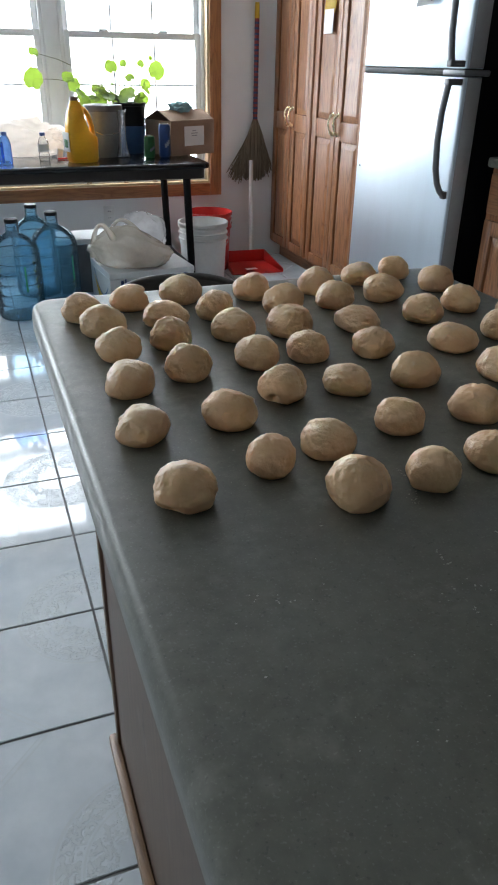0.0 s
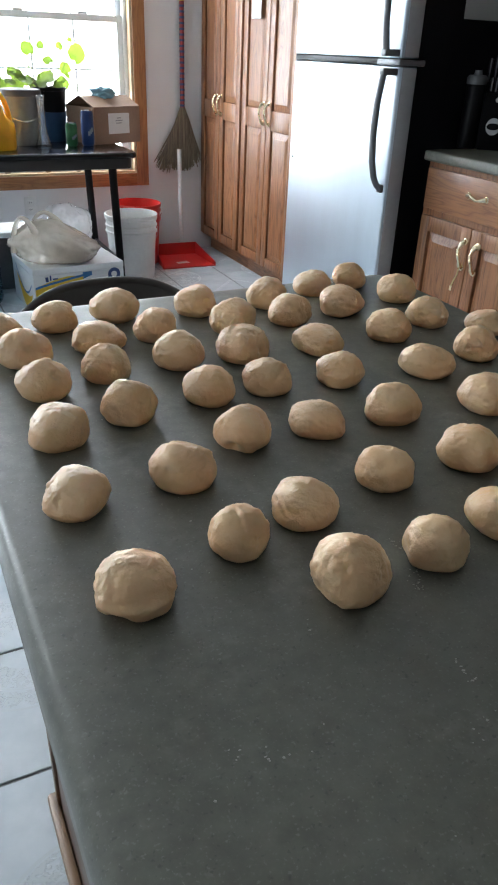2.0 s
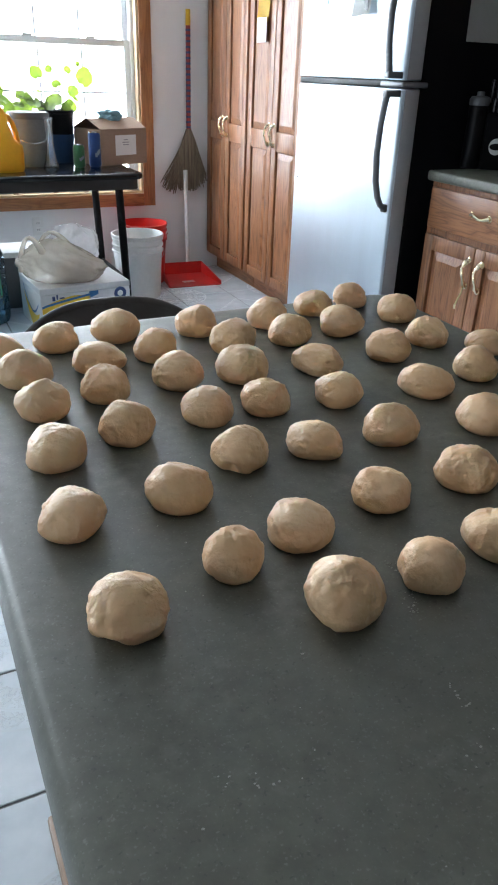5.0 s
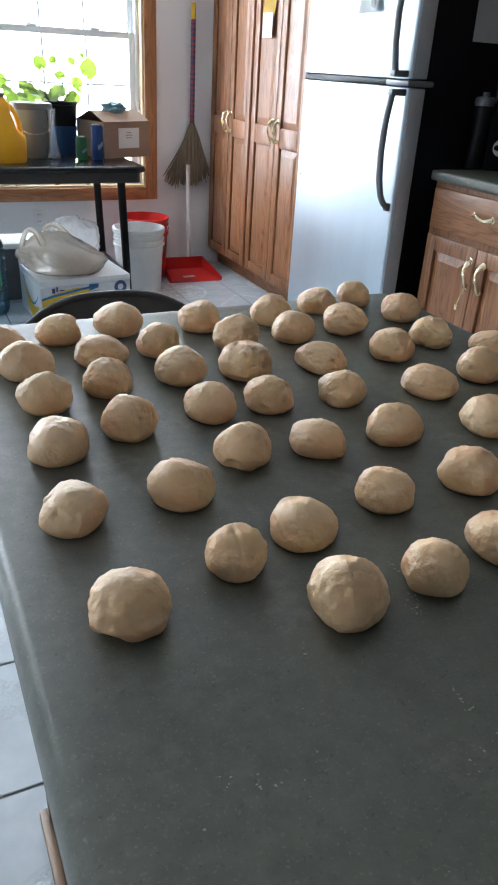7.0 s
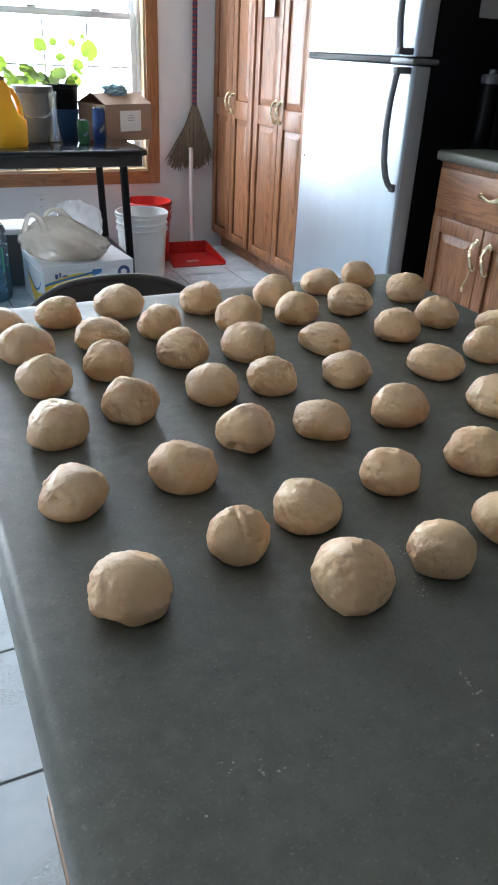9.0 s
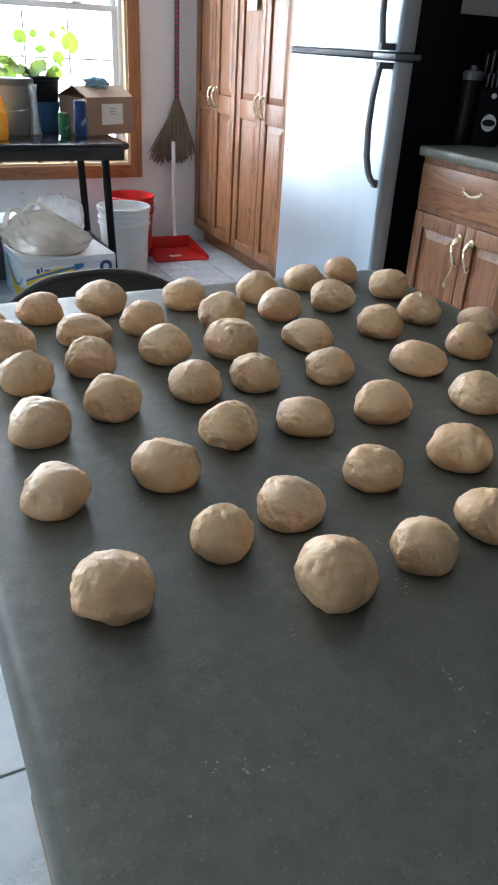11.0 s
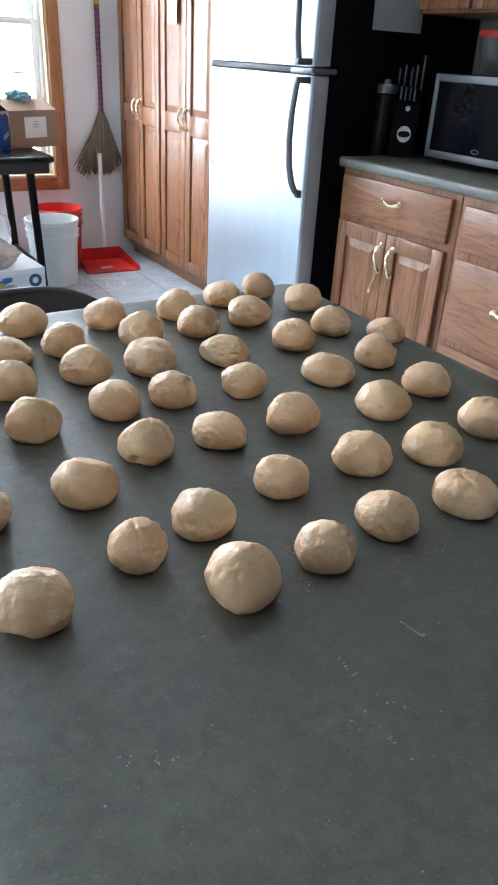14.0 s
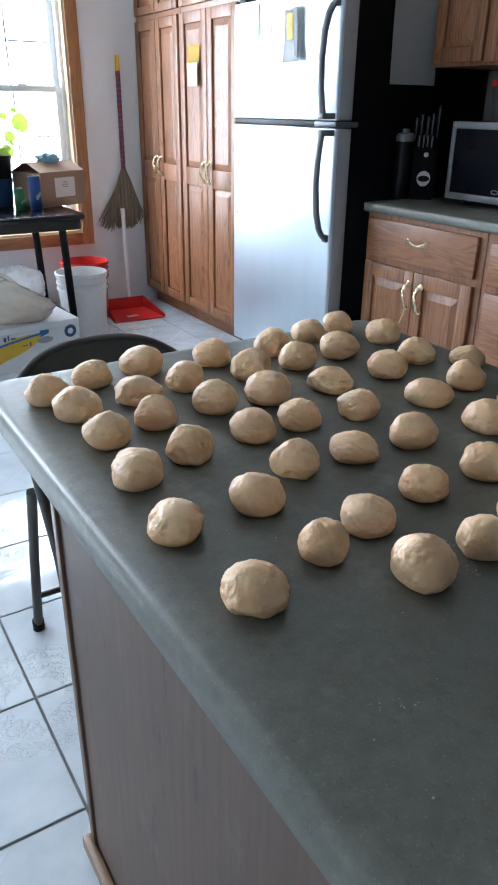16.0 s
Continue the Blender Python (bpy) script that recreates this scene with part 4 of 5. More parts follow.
# yellow juice jug
jug = thing("juice_jug", pose(0.672, 4.30, TZ, 0, 0, 14), "yellow plastic juice jug with a moulded handle and label", "jug")
bm = bmesh.new()
tmp = bmesh.new()
rings = []
for k in range(25):
    t = k / 24
    z = 0.30 * t
    wx = float(np.interp(t, (0.0, 0.3, 0.45, 0.62, 0.8, 0.92, 1.0), (0.080, 0.083, 0.080, 0.070, 0.052, 0.032, 0.020)))
    wy = wx * 0.72
    wx, wy = max(wx, 0.021), max(wy, 0.021)
    if t < 0.04:
        wx, wy = wx * (0.93 + 1.7 * t), wy * (0.93 + 1.7 * t)
    lean = -0.024 * max(0.0, (t - 0.4) / 0.6)
    ring = []
    for i in range(36):
        a = 2 * math.pi * i / 36
        c, s = math.cos(a), math.sin(a)
        e = 0.62
        x = wx * abs(c) ** e * (1 if c > 0 else -1) + lean
        y = wy * abs(s) ** e * (1 if s > 0 else -1)
        if 0.42 < t < 0.88 and c > 0.2:  # hollow beside the handle
            x = lean + (x - lean) * (1 - 0.62 * math.sin(math.pi * (t - 0.42) / 0.46) * min(1.0, (c - 0.2) / 0.4))
            y *= 1 - 0.3 * math.sin(math.pi * (t - 0.42) / 0.46) * (c - 0.2) / 0.8 * 0.9
        ring.append(tmp.verts.new((x, y, z)))
    rings.append(ring)
for a, b in zip(rings, rings[1:]):
    for i in range(36):
        tmp.faces.new((a[i], a[(i + 1) % 36], b[(i + 1) % 36], b[i]))
tmp.faces.new(rings[0][::-1])
tmp.faces.new(rings[-1])
merge(bm, tmp)
tube(bm, [(-0.010, 0, 0.272), (0.024, 0, 0.256), (0.048, 0, 0.222), (0.062, 0, 0.175), (0.064, 0, 0.125)], [0.013, 0.014, 0.013, 0.013, 0.016], 12)
part("body", bm, YELLOW_JUG, jug, smooth=60)
bm = bmesh.new()
lathe(bm, [(0.0, 0.300), (0.0215, 0.300), (0.0215, 0.316), (0.019, 0.319), (0.0, 0.319)], 20, pose(-0.024, 0, 0))
part("cap", bm, plain("brown_cap", (0.14, 0.07, 0.035), 0.5), jug, "brown screw cap")
bm = bmesh.new()
box(bm, -0.0885, -0.0855, -0.042, 0.042, 0.055, 0.15, 0.001)
part("label", bm, PAPER, jug, "pale printed label")
bm = bmesh.new()
box(bm, -0.0905, -0.0887, -0.025, 0.02, 0.075, 0.115, 0.0005)
part("label_picture", bm, GREEN_PAINT, jug)

# grey tub with a white lid rim
tub = thing("plastic_tub", pose(0.835, 4.53, TZ), "grey plastic tub with a pale rim and wire bail", "tub")
bm = bmesh.new()
lathe(bm, [(0.0, 0.0), (0.088, 0.0), (0.091, 0.006), (0.101, 0.255), (0.097, 0.255), (0.087, 0.01), (0.0, 0.01)], 40)
part("body", bm, GREY_TUB, tub)
bm = bmesh.new()
lathe(bm, [(0.101, 0.235), (0.109, 0.236), (0.109, 0.253), (0.106, 0.268), (0.09, 0.270), (0.0, 0.268), (0.0, 0.262), (0.10, 0.262)], 40)
part("lid", bm, FROST, tub, "pale plastic lid")
bm = bmesh.new()
tube(bm, [(0.108 * math.cos(a), -0.112 * math.sin(a) - 0.004, 0.21 - 0.09 * math.sin(a)) for a in (math.pi * k / 14 for k in range(15))], 0.0022, 6)
part("bail", bm, CHROME, tub)

bm = bmesh.new()
lathe(bm, [(0.0, 0.0), (0.040, 0.0), (0.041, 0.006), (0.030, 0.035), (0.023, 0.075), (0.020, 0.12), (0.020, 0.19), (0.024, 0.235), (0.027, 0.245), (0.025, 0.246), (0.022, 0.235), (0.018, 0.19), (0.018, 0.12), (0.021, 0.075), (0.028, 0.035), (0.037, 0.010), (0.0, 0.010)], 28)
single("clear_vase", bm, CLEAR, pose(0.918, 4.43, TZ), "empty clear plastic vase beside the tub", "vase")

# potted plant
plant = thing("potted_plant", pose(1.02, 4.665, TZ), "leafy geranium in a black pot set in a blue pot", "plant")
bm = bmesh.new()
lathe(bm, [(0.0, 0.0), (0.070, 0.0), (0.074, 0.006), (0.083, 0.15), (0.080, 0.15), (0.07, 0.01), (0.0, 0.01)], 32)
part("outer_pot", bm, BLUE_POT, plant, "blue outer pot")
bm = bmesh.new()
lathe(bm, [(0.0, 0.02), (0.067, 0.02), (0.080, 0.155), (0.088, 0.255), (0.092, 0.256), (0.092, 0.272), (0.086, 0.272), (0.08, 0.24), (0.0, 0.24)], 32)
part("inner_pot", bm, BLACK_PLASTIC, plant, "black nursery pot")
bm = bmesh.new()
lathe(bm, [(0.0, 0.255), (0.05, 0.252), (0.083, 0.247), (0.083, 0.241), (0.0, 0.241)], 24)
part("soil", bm, SOIL, plant)


def leaf_mesh(kind):
    """A round scalloped leaf with a notch and a cupped blade."""
    bm = bmesh.new()
    r0 = random.Random(kind)
    n, rings_ = 30, 5
    mid = bm.verts.new((0, 0, 0))
    last = None
    phase = r0.uniform(0, 6)
    for q in range(1, rings_ + 1):
        ring = []
        for i in range(n):
            a = 2 * math.pi * i / n
            r = q / rings_
            edge = 1 + (0.045 * math.cos(9 * a + phase) + 0.03 * math.sin(4 * a + phase)) * r
            edge *= 1 - 0.35 * math.exp(-((a - math.pi * 1.5) / 0.22) ** 2)
            x, y = math.cos(a) * r * edge, math.sin(a) * r * edge * (1.12 if kind % 2 else 0.92)
            z = 0.16 * r * r + 0.05 * math.sin(3 * a + phase) * r * r - 0.10 * abs(x)
            ring.append(bm.verts.new((x, y, z)))
        for i in range(n):
            j = (i + 1) % n
            bm.faces.new((mid, ring[i], ring[j]) if last is None else (last[i], ring[i], ring[j], last[j]))
        last = ring
    return mesh_of("leaf", bm, LEAF, 80)


leaves = [leaf_mesh(k) for k in range(4)]
rnd = random.Random(11)
# side, height over the pot's foot, radius
SPRAYS = (
    (-0.515, 0.525, 0.030), (-0.535, 0.40, 0.052), (-0.345, 0.405, 0.038), (-0.31, 0.365, 0.036), (-0.285, 0.325, 0.030),
    (-0.265, 0.275, 0.032), (-0.21, 0.30, 0.030), (-0.19, 0.345, 0.026), (-0.145, 0.335, 0.028), (-0.10, 0.46, 0.036),
    (-0.095, 0.37, 0.020), (-0.03, 0.475, 0.022), (0.0, 0.405, 0.030), (-0.02, 0.32, 0.055), (0.075, 0.475, 0.024),
    (0.105, 0.37, 0.032), (0.135, 0.505, 0.016), (0.175, 0.445, 0.050), (-0.16, 0.28, 0.034), (-0.10, 0.30, 0.030),
    (0.08, 0.31, 0.024), (0.12, 0.33, 0.022), (-0.24, 0.29, 0.028), (0.05, 0.29, 0.026),
    (-0.19, 0.275, 0.034), (-0.13, 0.31, 0.036), (-0.07, 0.285, 0.034), (-0.27, 0.31, 0.03), (-0.16, 0.32, 0.03), (0.10, 0.29, 0.028),
)
for n, (dx, dz, size) in enumerate(SPRAYS):
    dy = rnd.uniform(-0.04, 0.07)
    stem = [Vector((rnd.uniform(-0.03, 0.03), rnd.uniform(-0.03, 0.03), 0.245))]
    end = Vector((dx, dy, dz - size * 0.2))
    for t in (0.25, 0.5, 0.75, 1.0):
        p = stem[0].lerp(end, t)
        p.z += 0.05 * math.sin(math.pi * t) * (1 if abs(dx) > 0.15 else 0.3)
        p.x += rnd.uniform(-0.008, 0.008)
        stem.append(p)
    bm = bmesh.new()
    tube(bm, stem, [0.0026, 0.0022, 0.0018, 0.0015, 0.0012], 6)
    s = part("stem", bm, STEM, plant)
    lf = new("leaf", leaves[n % 4])
    lf.parent = s
    lf.matrix_local = Matrix.Translation(end) @ pose(0, 0, 0, 62 + rnd.uniform(-38, 28), rnd.uniform(-35, 35), rnd.uniform(-30, 30)) @ Matrix.Scale(size, 4)


def can(x, y, r, h, paint, label):
    ob = thing("drink_can", pose(x, y, TZ, 0, 0, 20), label, "can")
    bm = bmesh.new()
    lathe(bm, [(0.0, 0.002), (r * 0.75, 0.002), (r * 0.8, 0.0), (r, 0.012), (r, h - 0.016), (r * 0.83, h - 0.004)], 28)
    part("body", bm, paint, ob)
    bm = bmesh.new()
    lathe(bm, [(r * 0.83, h - 0.004), (r * 0.84, h), (r * 0.78, h), (r * 0.75, h - 0.006), (0.0, h - 0.006)], 28)
    part("lid", bm, CHROME, ob, "bare metal lid")
    bm = bmesh.new()
    for k in range(3):
        a = radians(-110 + 16 * k)
        box(bm, -0.006, 0.006, -0.0006, 0.0006, h * (0.3 + 0.05 * k), h * (0.42 + 0.05 * k), m=pose((r + 0.0006) * math.cos(a), (r + 0.0006) * math.sin(a), 0, 0, 0, -110 + 16 * k + 90))
    part("print", bm, PALE_PRINT, ob)
    return ob


PALE_PRINT = plain("pale_print", (0.22, 0.27, 0.34), 0.4, vary=0.3)
can(1.065, 4.405, 0.031, 0.118, GREEN_PAINT, "short green drink can on the window table")
can(1.155, 4.415, 0.0335, 0.178, BLUE_PAINT, "tall blue drink can on the window table")

# cardboard box, its flaps raised
carton = thing("cardboard_box", pose(1.30, 4.607, TZ, 0, 0, 24), "brown cardboard box with open flaps and a label", "box")
BW, BD, BH = 0.33, 0.24, 0.185
bm = bmesh.new()
t = 0.004
box(bm, -BW / 2, BW / 2, -BD / 2, -BD / 2 + t, 0, BH)
box(bm, -BW / 2, BW / 2, BD / 2 - t, BD / 2, 0, BH)
box(bm, -BW / 2, -BW / 2 + t, -BD / 2 + t, BD / 2 - t, 0, BH)
box(bm, BW / 2 - t, BW / 2, -BD / 2 + t, BD / 2 - t, 0, BH)
box(bm, -BW / 2 + t, BW / 2 - t, -BD / 2 + t, BD / 2 - t, 0, t)
part("body", bm, CARDBOARD, carton, smooth=0)
for y, ang, wide in ((-BD / 2, 24, BD * 0.5), (BD / 2, 156, BD * 0.5)):
    bm = bmesh.new()
    box(bm, -BW / 2, BW / 2, 0, wide, -0.002, 0.002, m=pose(0, y, BH + 0.001, ang, 0, 0))
    part("flap", bm, CARDBOARD, carton, smooth=0)
bm = bmesh.new()
box(bm, -0.065, 0.085, -BD / 2 - 0.0012, -BD / 2 - 0.0002, 0.05, 0.155)
sheet = part("label", bm, PAPER, carton, "white paper label", smooth=0)
for k, w in enumerate((0.03, 0.05, 0.042)):
    bm = bmesh.new()
    box(bm, 0.01 - w / 2, 0.01 + w / 2, -BD / 2 - 0.002, -BD / 2 - 0.0013, 0.128 - 0.013 * k, 0.133 - 0.013 * k)
    part("print_bar", bm, GREY_INK, sheet, smooth=0)


def blob(seed, sx, sy, sz, rough=0.25, freq=2.2, sub=4):
    """A soft heap with a flat foot."""
    bm = bmesh.new()
    bmesh.ops.create_icosphere(bm, subdivisions=sub, radius=1.0)
    off = Vector((seed * 7.3, seed * 3.1, seed * 1.7))
    for v in bm.verts:
        p = v.co.normalized()
        r = 1 + rough * noise.noise(p * freq + off) + rough * 0.5 * noise.noise(p * freq * 2.6 + off) + rough * 0.3 * noise.noise(p * freq * 6 + off)
        z = p.z * r
        if z < -0.5:
            z = -0.5 - 0.2 * math.tanh((-0.5 - z) / 0.2)
        v.co = (p.x * r * sx, p.y * r * sy, z * sz)
    lo = min(v.co.z for v in bm.verts)
    for v in bm.verts:
        v.co.z -= lo
    return bm


single("glove", blob(3, 0.07, 0.04, 0.032, 0.5, 2.5), TEAL, pose(1.30, 4.60, TZ + BH + 0.042, 8, 0, 20), "crumpled teal and white work glove", "glove", smooth=70)
single("rolled_cloth", blob(5, 0.30, 0.11, 0.115, 0.26, 2.2, sub=5), CLOTH_FILM, pose(0.33, 4.60, TZ), "cream cloth rolled up on the window table", "cloth", smooth=70)
bm = bmesh.new()
lathe(bm, [(0.0, 0.0), (0.024, 0.0), (0.028, 0.006), (0.0285, 0.035), (0.026, 0.045), (0.0285, 0.055), (0.0285, 0.088), (0.024, 0.105), (0.0125, 0.122), (0.0115, 0.128), (0.0, 0.128)], 24)
bottle = single("water_bottle", bm, CLEAR, pose(0.475, 4.36, TZ), "small clear water bottle with a blue cap", "bottle")
bm = bmesh.new()
lathe(bm, [(0.0, 0.128), (0.0145, 0.128), (0.0145, 0.141), (0.013, 0.143), (0.0, 0.143)], 18)
part("cap", bm, BLUE_PAINT, bottle, "blue screw cap")
bm = bmesh.new()
lathe(bm, [(0.0292, 0.05), (0.0297, 0.05), (0.0297, 0.085), (0.0292, 0.085)], 24)
part("label", bm, PAPER, bottle, "thin paper label")
for x, y in ((0.215, 4.24), (0.275, 4.26), (0.155, 4.23), (0.245, 4.315), (0.185, 4.30), (0.125, 4.295)):
    ob = thing("drink_bottle", pose(x, y, TZ), "blue drink bottle standing in a wrapped pack", "bottle", "blue drink bottles")
    bm = bmesh.new()
    lathe(bm, [(0.0, 0.0), (0.026, 0.0), (0.029, 0.008), (0.029, 0.10), (0.022, 0.125), (0.013, 0.14), (0.0, 0.14)], 18)
    part("body", bm, BLUE_DRINK, ob)
    bm = bmesh.new()
    lathe(bm, [(0.0, 0.14), (0.0145, 0.14), (0.0145, 0.157), (0.0, 0.157)], 14)
    part("cap", bm, BLUE_PAINT, ob)
bm = bmesh.new()
tube(bm, [(0.0, 0, 0.006), (0.03, 0.008, 0.006), (0.06, -0.004, 0.007), (0.085, 0.006, 0.006)], 0.005, 8)
single("red_cord", bm, RED_PLASTIC, pose(0.55, 4.40, TZ), "short red cord on the table", "cord")
bm = bmesh.new()
box(bm, -0.016, 0.016, -0.008, 0.008, 0, 0.05, 0.004)
single("paper_scrap", bm, PAPER, pose(0.565, 4.46, TZ, 0, 10, 0), "small folded piece of paper", "paper")
rnd = random.Random(4)
for x in (0.80, 1.04, 1.23):
    single("dead_leaf", blob(int(x * 10), 0.022, 0.012, 0.008, 0.6, 3.0, sub=2), CARDBOARD, pose(x, NORTH + 0.03, OZ0 + 0.014, 0, 0, 40 * x), "dry curled leaf on the window sill", "leaf", smooth=70)

# ---- on the floor under the window ----


GREEN_INK = plain("green_ink", (0.06, 0.36, 0.14), 0.5)


def water_jug(x, y, turn):
    ob = thing("water_jug", pose(x, y, 0, 0, 0, turn), "large translucent blue water jug with a dark cap", "water jug", "blue water jugs")
    outer = [(0.0, 0.012), (0.06, 0.010), (0.095, 0.0), (0.115, 0.006), (0.124, 0.03)]
    z = 0.03
    for k in range(6):
        outer += [(0.125, z + 0.006), (0.125, z + 0.045), (0.1185, z + 0.050)]
        z += 0.054
    outer += [(0.123, 0.352), (0.114, 0.378), (0.094, 0.404), (0.066, 0.425), (0.040, 0.440), (0.033, 0.452), (0.032, 0.470), (0.036, 0.474), (0.032, 0.480), (0.031, 0.500)]
    inner = [(max(r - 0.0025, 0.0), zz + (0.003 if zz < 0.03 else 0.0)) for r, zz in reversed(outer)]
    bm = bmesh.new()
    lathe(bm, outer + inner, 40)
    body = part("body", bm, BLUE_WATER, ob)
    bm = bmesh.new()
    lathe(bm, [(0.0315, 0.492), (0.0345, 0.492), (0.0345, 0.508), (0.032, 0.511), (0.0, 0.511), (0.0, 0.504), (0.0315, 0.504)], 24)
    part("cap", bm, BLACK_PLASTIC, ob, "dark snap cap")
    bm = bmesh.new()
    a = 285
    box(bm, -0.004, 0.004, -0.0008, 0.0008, 0.16, 0.29, m=pose(0.1258 * math.cos(radians(a)), 0.1258 * math.sin(radians(a)), 0, 0, 0, a + 90))
    part("print", bm, GREEN_INK, ob, "green printed strip")
    return ob


water_jug(0.243, 4.055, 0)
water_jug(0.458, 4.20, 25)
water_jug(0.375, 4.45, 70)

BLUE_INK = plain("blue_ink", (0.03, 0.15, 0.36), 0.5)
carton = thing("fruit_carton", pose(0.915, 4.09, 0, 0, 0, 5), "white fruit carton with yellow and navy print", "carton")
bm = bmesh.new()
box(bm, -0.24, 0.24, -0.20, 0.20, 0.0, 0.205, 0.004)
part("body", bm, CARTON, carton, smooth=0)
bm = bmesh.new()
box(bm, -0.2405, 0.2405, -0.2005, 0.2005, 0.206, 0.238, 0.003)
part("lid", bm, CARTON, carton, smooth=0)


def band(x0, x1, mid, half, m):
    """A flat printed band along a curve on an upright face that looks along -y."""
    bm, low, high = bmesh.new(), [], []
    for k in range(17):
        u = k / 16
        x, z, h = x0 + (x1 - x0) * u, mid(u), half(u)
        low.append(bm.verts.new((x, 0, z - h)))
        high.append(bm.verts.new((x, 0, z + h)))
    for k in range(16):
        bm.faces.new((low[k], low[k + 1], high[k + 1], high[k]))
    bm.transform(m)
    return bm


FRONT, END = pose(0, -0.2016, 0), pose(-0.2416, 0, 0, 0, 0, -90)
part("print_crescent", band(-0.235, 0.02, lambda u: 0.095 + 0.075 * u ** 0.8, lambda u: 0.040 * (1 - u ** 4) + 0.008, FRONT), YELLOW_INK, carton, smooth=0)
part("print_outline", band(-0.235, 0.02, lambda u: 0.142 + 0.045 * u ** 0.8, lambda u: 0.006, FRONT @ pose(0, -0.0008, 0)), BLUE_INK, carton, smooth=0)
part("print_crescent", band(-0.12, 0.16, lambda u: 0.16 - 0.12 * math.sin(2.6 * u), lambda u: 0.035 * math.sin(math.pi * u) + 0.004, END), YELLOW_INK, carton, smooth=0)
part("print_outline", band(-0.12, 0.16, lambda u: 0.20 - 0.12 * math.sin(2.6 * u) + 0.012 * u, lambda u: 0.006, END @ pose(0, -0.0008, 0)), BLUE_INK, carton, smooth=0)
part("print_tip", band(0.015, 0.065, lambda u: 0.185 + 0.008 * u, lambda u: 0.018 - 0.008 * u, FRONT), BLUE_INK, carton, smooth=0)
part("print_patch", band(-0.005, 0.085, lambda u: 0.150, lambda u: 0.018 * math.sin(math.pi * (0.1 + 0.8 * u)), FRONT @ pose(0, -0.0012, 0)), GREY_INK, carton, smooth=0)
for x0, x1, z0, z1 in ((-0.18, -0.165, 0.172, 0.196), (-0.158, -0.150, 0.178, 0.203), (-0.142, -0.116, 0.180, 0.187), (-0.085, -0.055, 0.135, 0.140), (-0.045, -0.038, 0.13, 0.15)):
    bm = bmesh.new()
    box(bm, x0, x1, -0.2036, -0.2026, z0, z1)
    part("print_bar", bm, NAVY_INK, carton, smooth=0)
bm = bmesh.new()
lathe(bm, [(0.016, 0), (0.034, 0), (0.034, 0.001), (0.016, 0.001)], 24, pose(0.185, -0.2012, 0.175, 90, 0, 0))
part("print_mark", bm, NAVY_INK, carton)

bag = thing("grocery_bag", pose(0.86, 4.02, 0.2385, 0, 0, -12), "cream plastic grocery bag, full, its handles standing", "bag")
bm = blob(2, 0.215, 0.135, 0.105, 0.13, 1.7, sub=5)
for v in bm.verts:  # pull the film up towards the knot of the handles
    f = max(0.0, v.co.z - 0.06) / 0.1
    v.co.x += -0.07 * f
    v.co.z += 0.035 * f * math.exp(-((v.co.x + 0.02) / 0.12) ** 2)
part("body", bm, BAG_CREAM, bag, smooth=80)
for x0, x1, y, top in ((-0.215, -0.09, -0.05, 0.225), (-0.135, 0.05, 0.03, 0.235)):
    bm = bmesh.new()
    pts, rs = [], []
    for k in range(17):
        t = k / 16
        pts.append((x0 + (x1 - x0) * t ** 1.3, y + 0.02 * math.sin(5 * t), 0.06 + (top - 0.06) * math.sin(math.pi * min(1.0, t * 0.92)) ** 0.6))
        rs.append(0.007 + 0.016 * t ** 3 + 0.012 * (1 - t) ** 4)
    tube(bm, pts, rs, 10)
    for v in bm.verts:
        v.co.y = y + (v.co.y - y) * 1.5
    part("handle", bm, BAG_CREAM, bag, smooth=80)
packet = blob(6, 0.105, 0.075, 0.055, 0.12, 1.5)
packet.transform(pose(0.055, -0.02, 0.008))
part("contents", packet, plain("brown_packets", (0.42, 0.29, 0.21), 0.7, vary=0.35, broad=25), bag, "brown packets inside", smooth=80)
wb = blob(8, 0.15, 0.09, 0.15, 0.20, 1.9, sub=5)
single("white_bag", wb, BAG_WHITE, pose(0.945, 4.185, 0.239, 0, 0, 20), "crumpled white translucent plastic bag", "bag", smooth=80)
crate = thing("storage_crate", pose(0.66, 4.50, 0), "dark storage crate with a white lid under the table", "crate")
bm = bmesh.new()
box(bm, -0.16, 0.16, -0.12, 0.12, 0.0, 0.285, 0.008)
part("body", bm, GREY_STEEL, crate)
bm = bmesh.new()
box(bm, -0.168, 0.168, -0.128, 0.128, 0.286, 0.318, 0.008)
part("lid", bm, WHITE_PLASTIC, crate, "white lid")


def bucket(name, m, paint, rims, label):
    ob = thing(name, m, label, "bucket", "stacked buckets")
    h = 0.372
    outer = [(0.0, 0.004), (0.125, 0.0), (0.129, 0.004)]
    outer += [(0.129 + 0.018 * z / h, z) for z in (0.10, 0.20)]
    for k in range(rims):
        z = h - 0.105 + 0.105 * k / rims
        outer += [(0.1435, z), (0.151, z + 0.003), (0.152, z + 0.012), (0.1455, z + 0.016)]
    outer += [(0.147, h - 0.02), (0.154, h - 0.018), (0.155, h - 0.003), (0.152, h), (0.146, h), (0.144, h - 0.01)]
    bm = bmesh.new()
    lathe(bm, outer + [(0.128, 0.10), (0.124, 0.02), (0.0, 0.02)], 48)
    part("body", bm, paint, ob)
    bm = bmesh.new()
    tube(bm, [(0.156 * math.cos(a), -0.156 * math.sin(a) - 0.004, h - 0.07 - 0.15 * math.sin(a)) for a in (math.pi * k / 18 for k in range(19))], 0.0025, 6)
    part("bail", bm, CHROME, ob, "wire bail")
    return ob


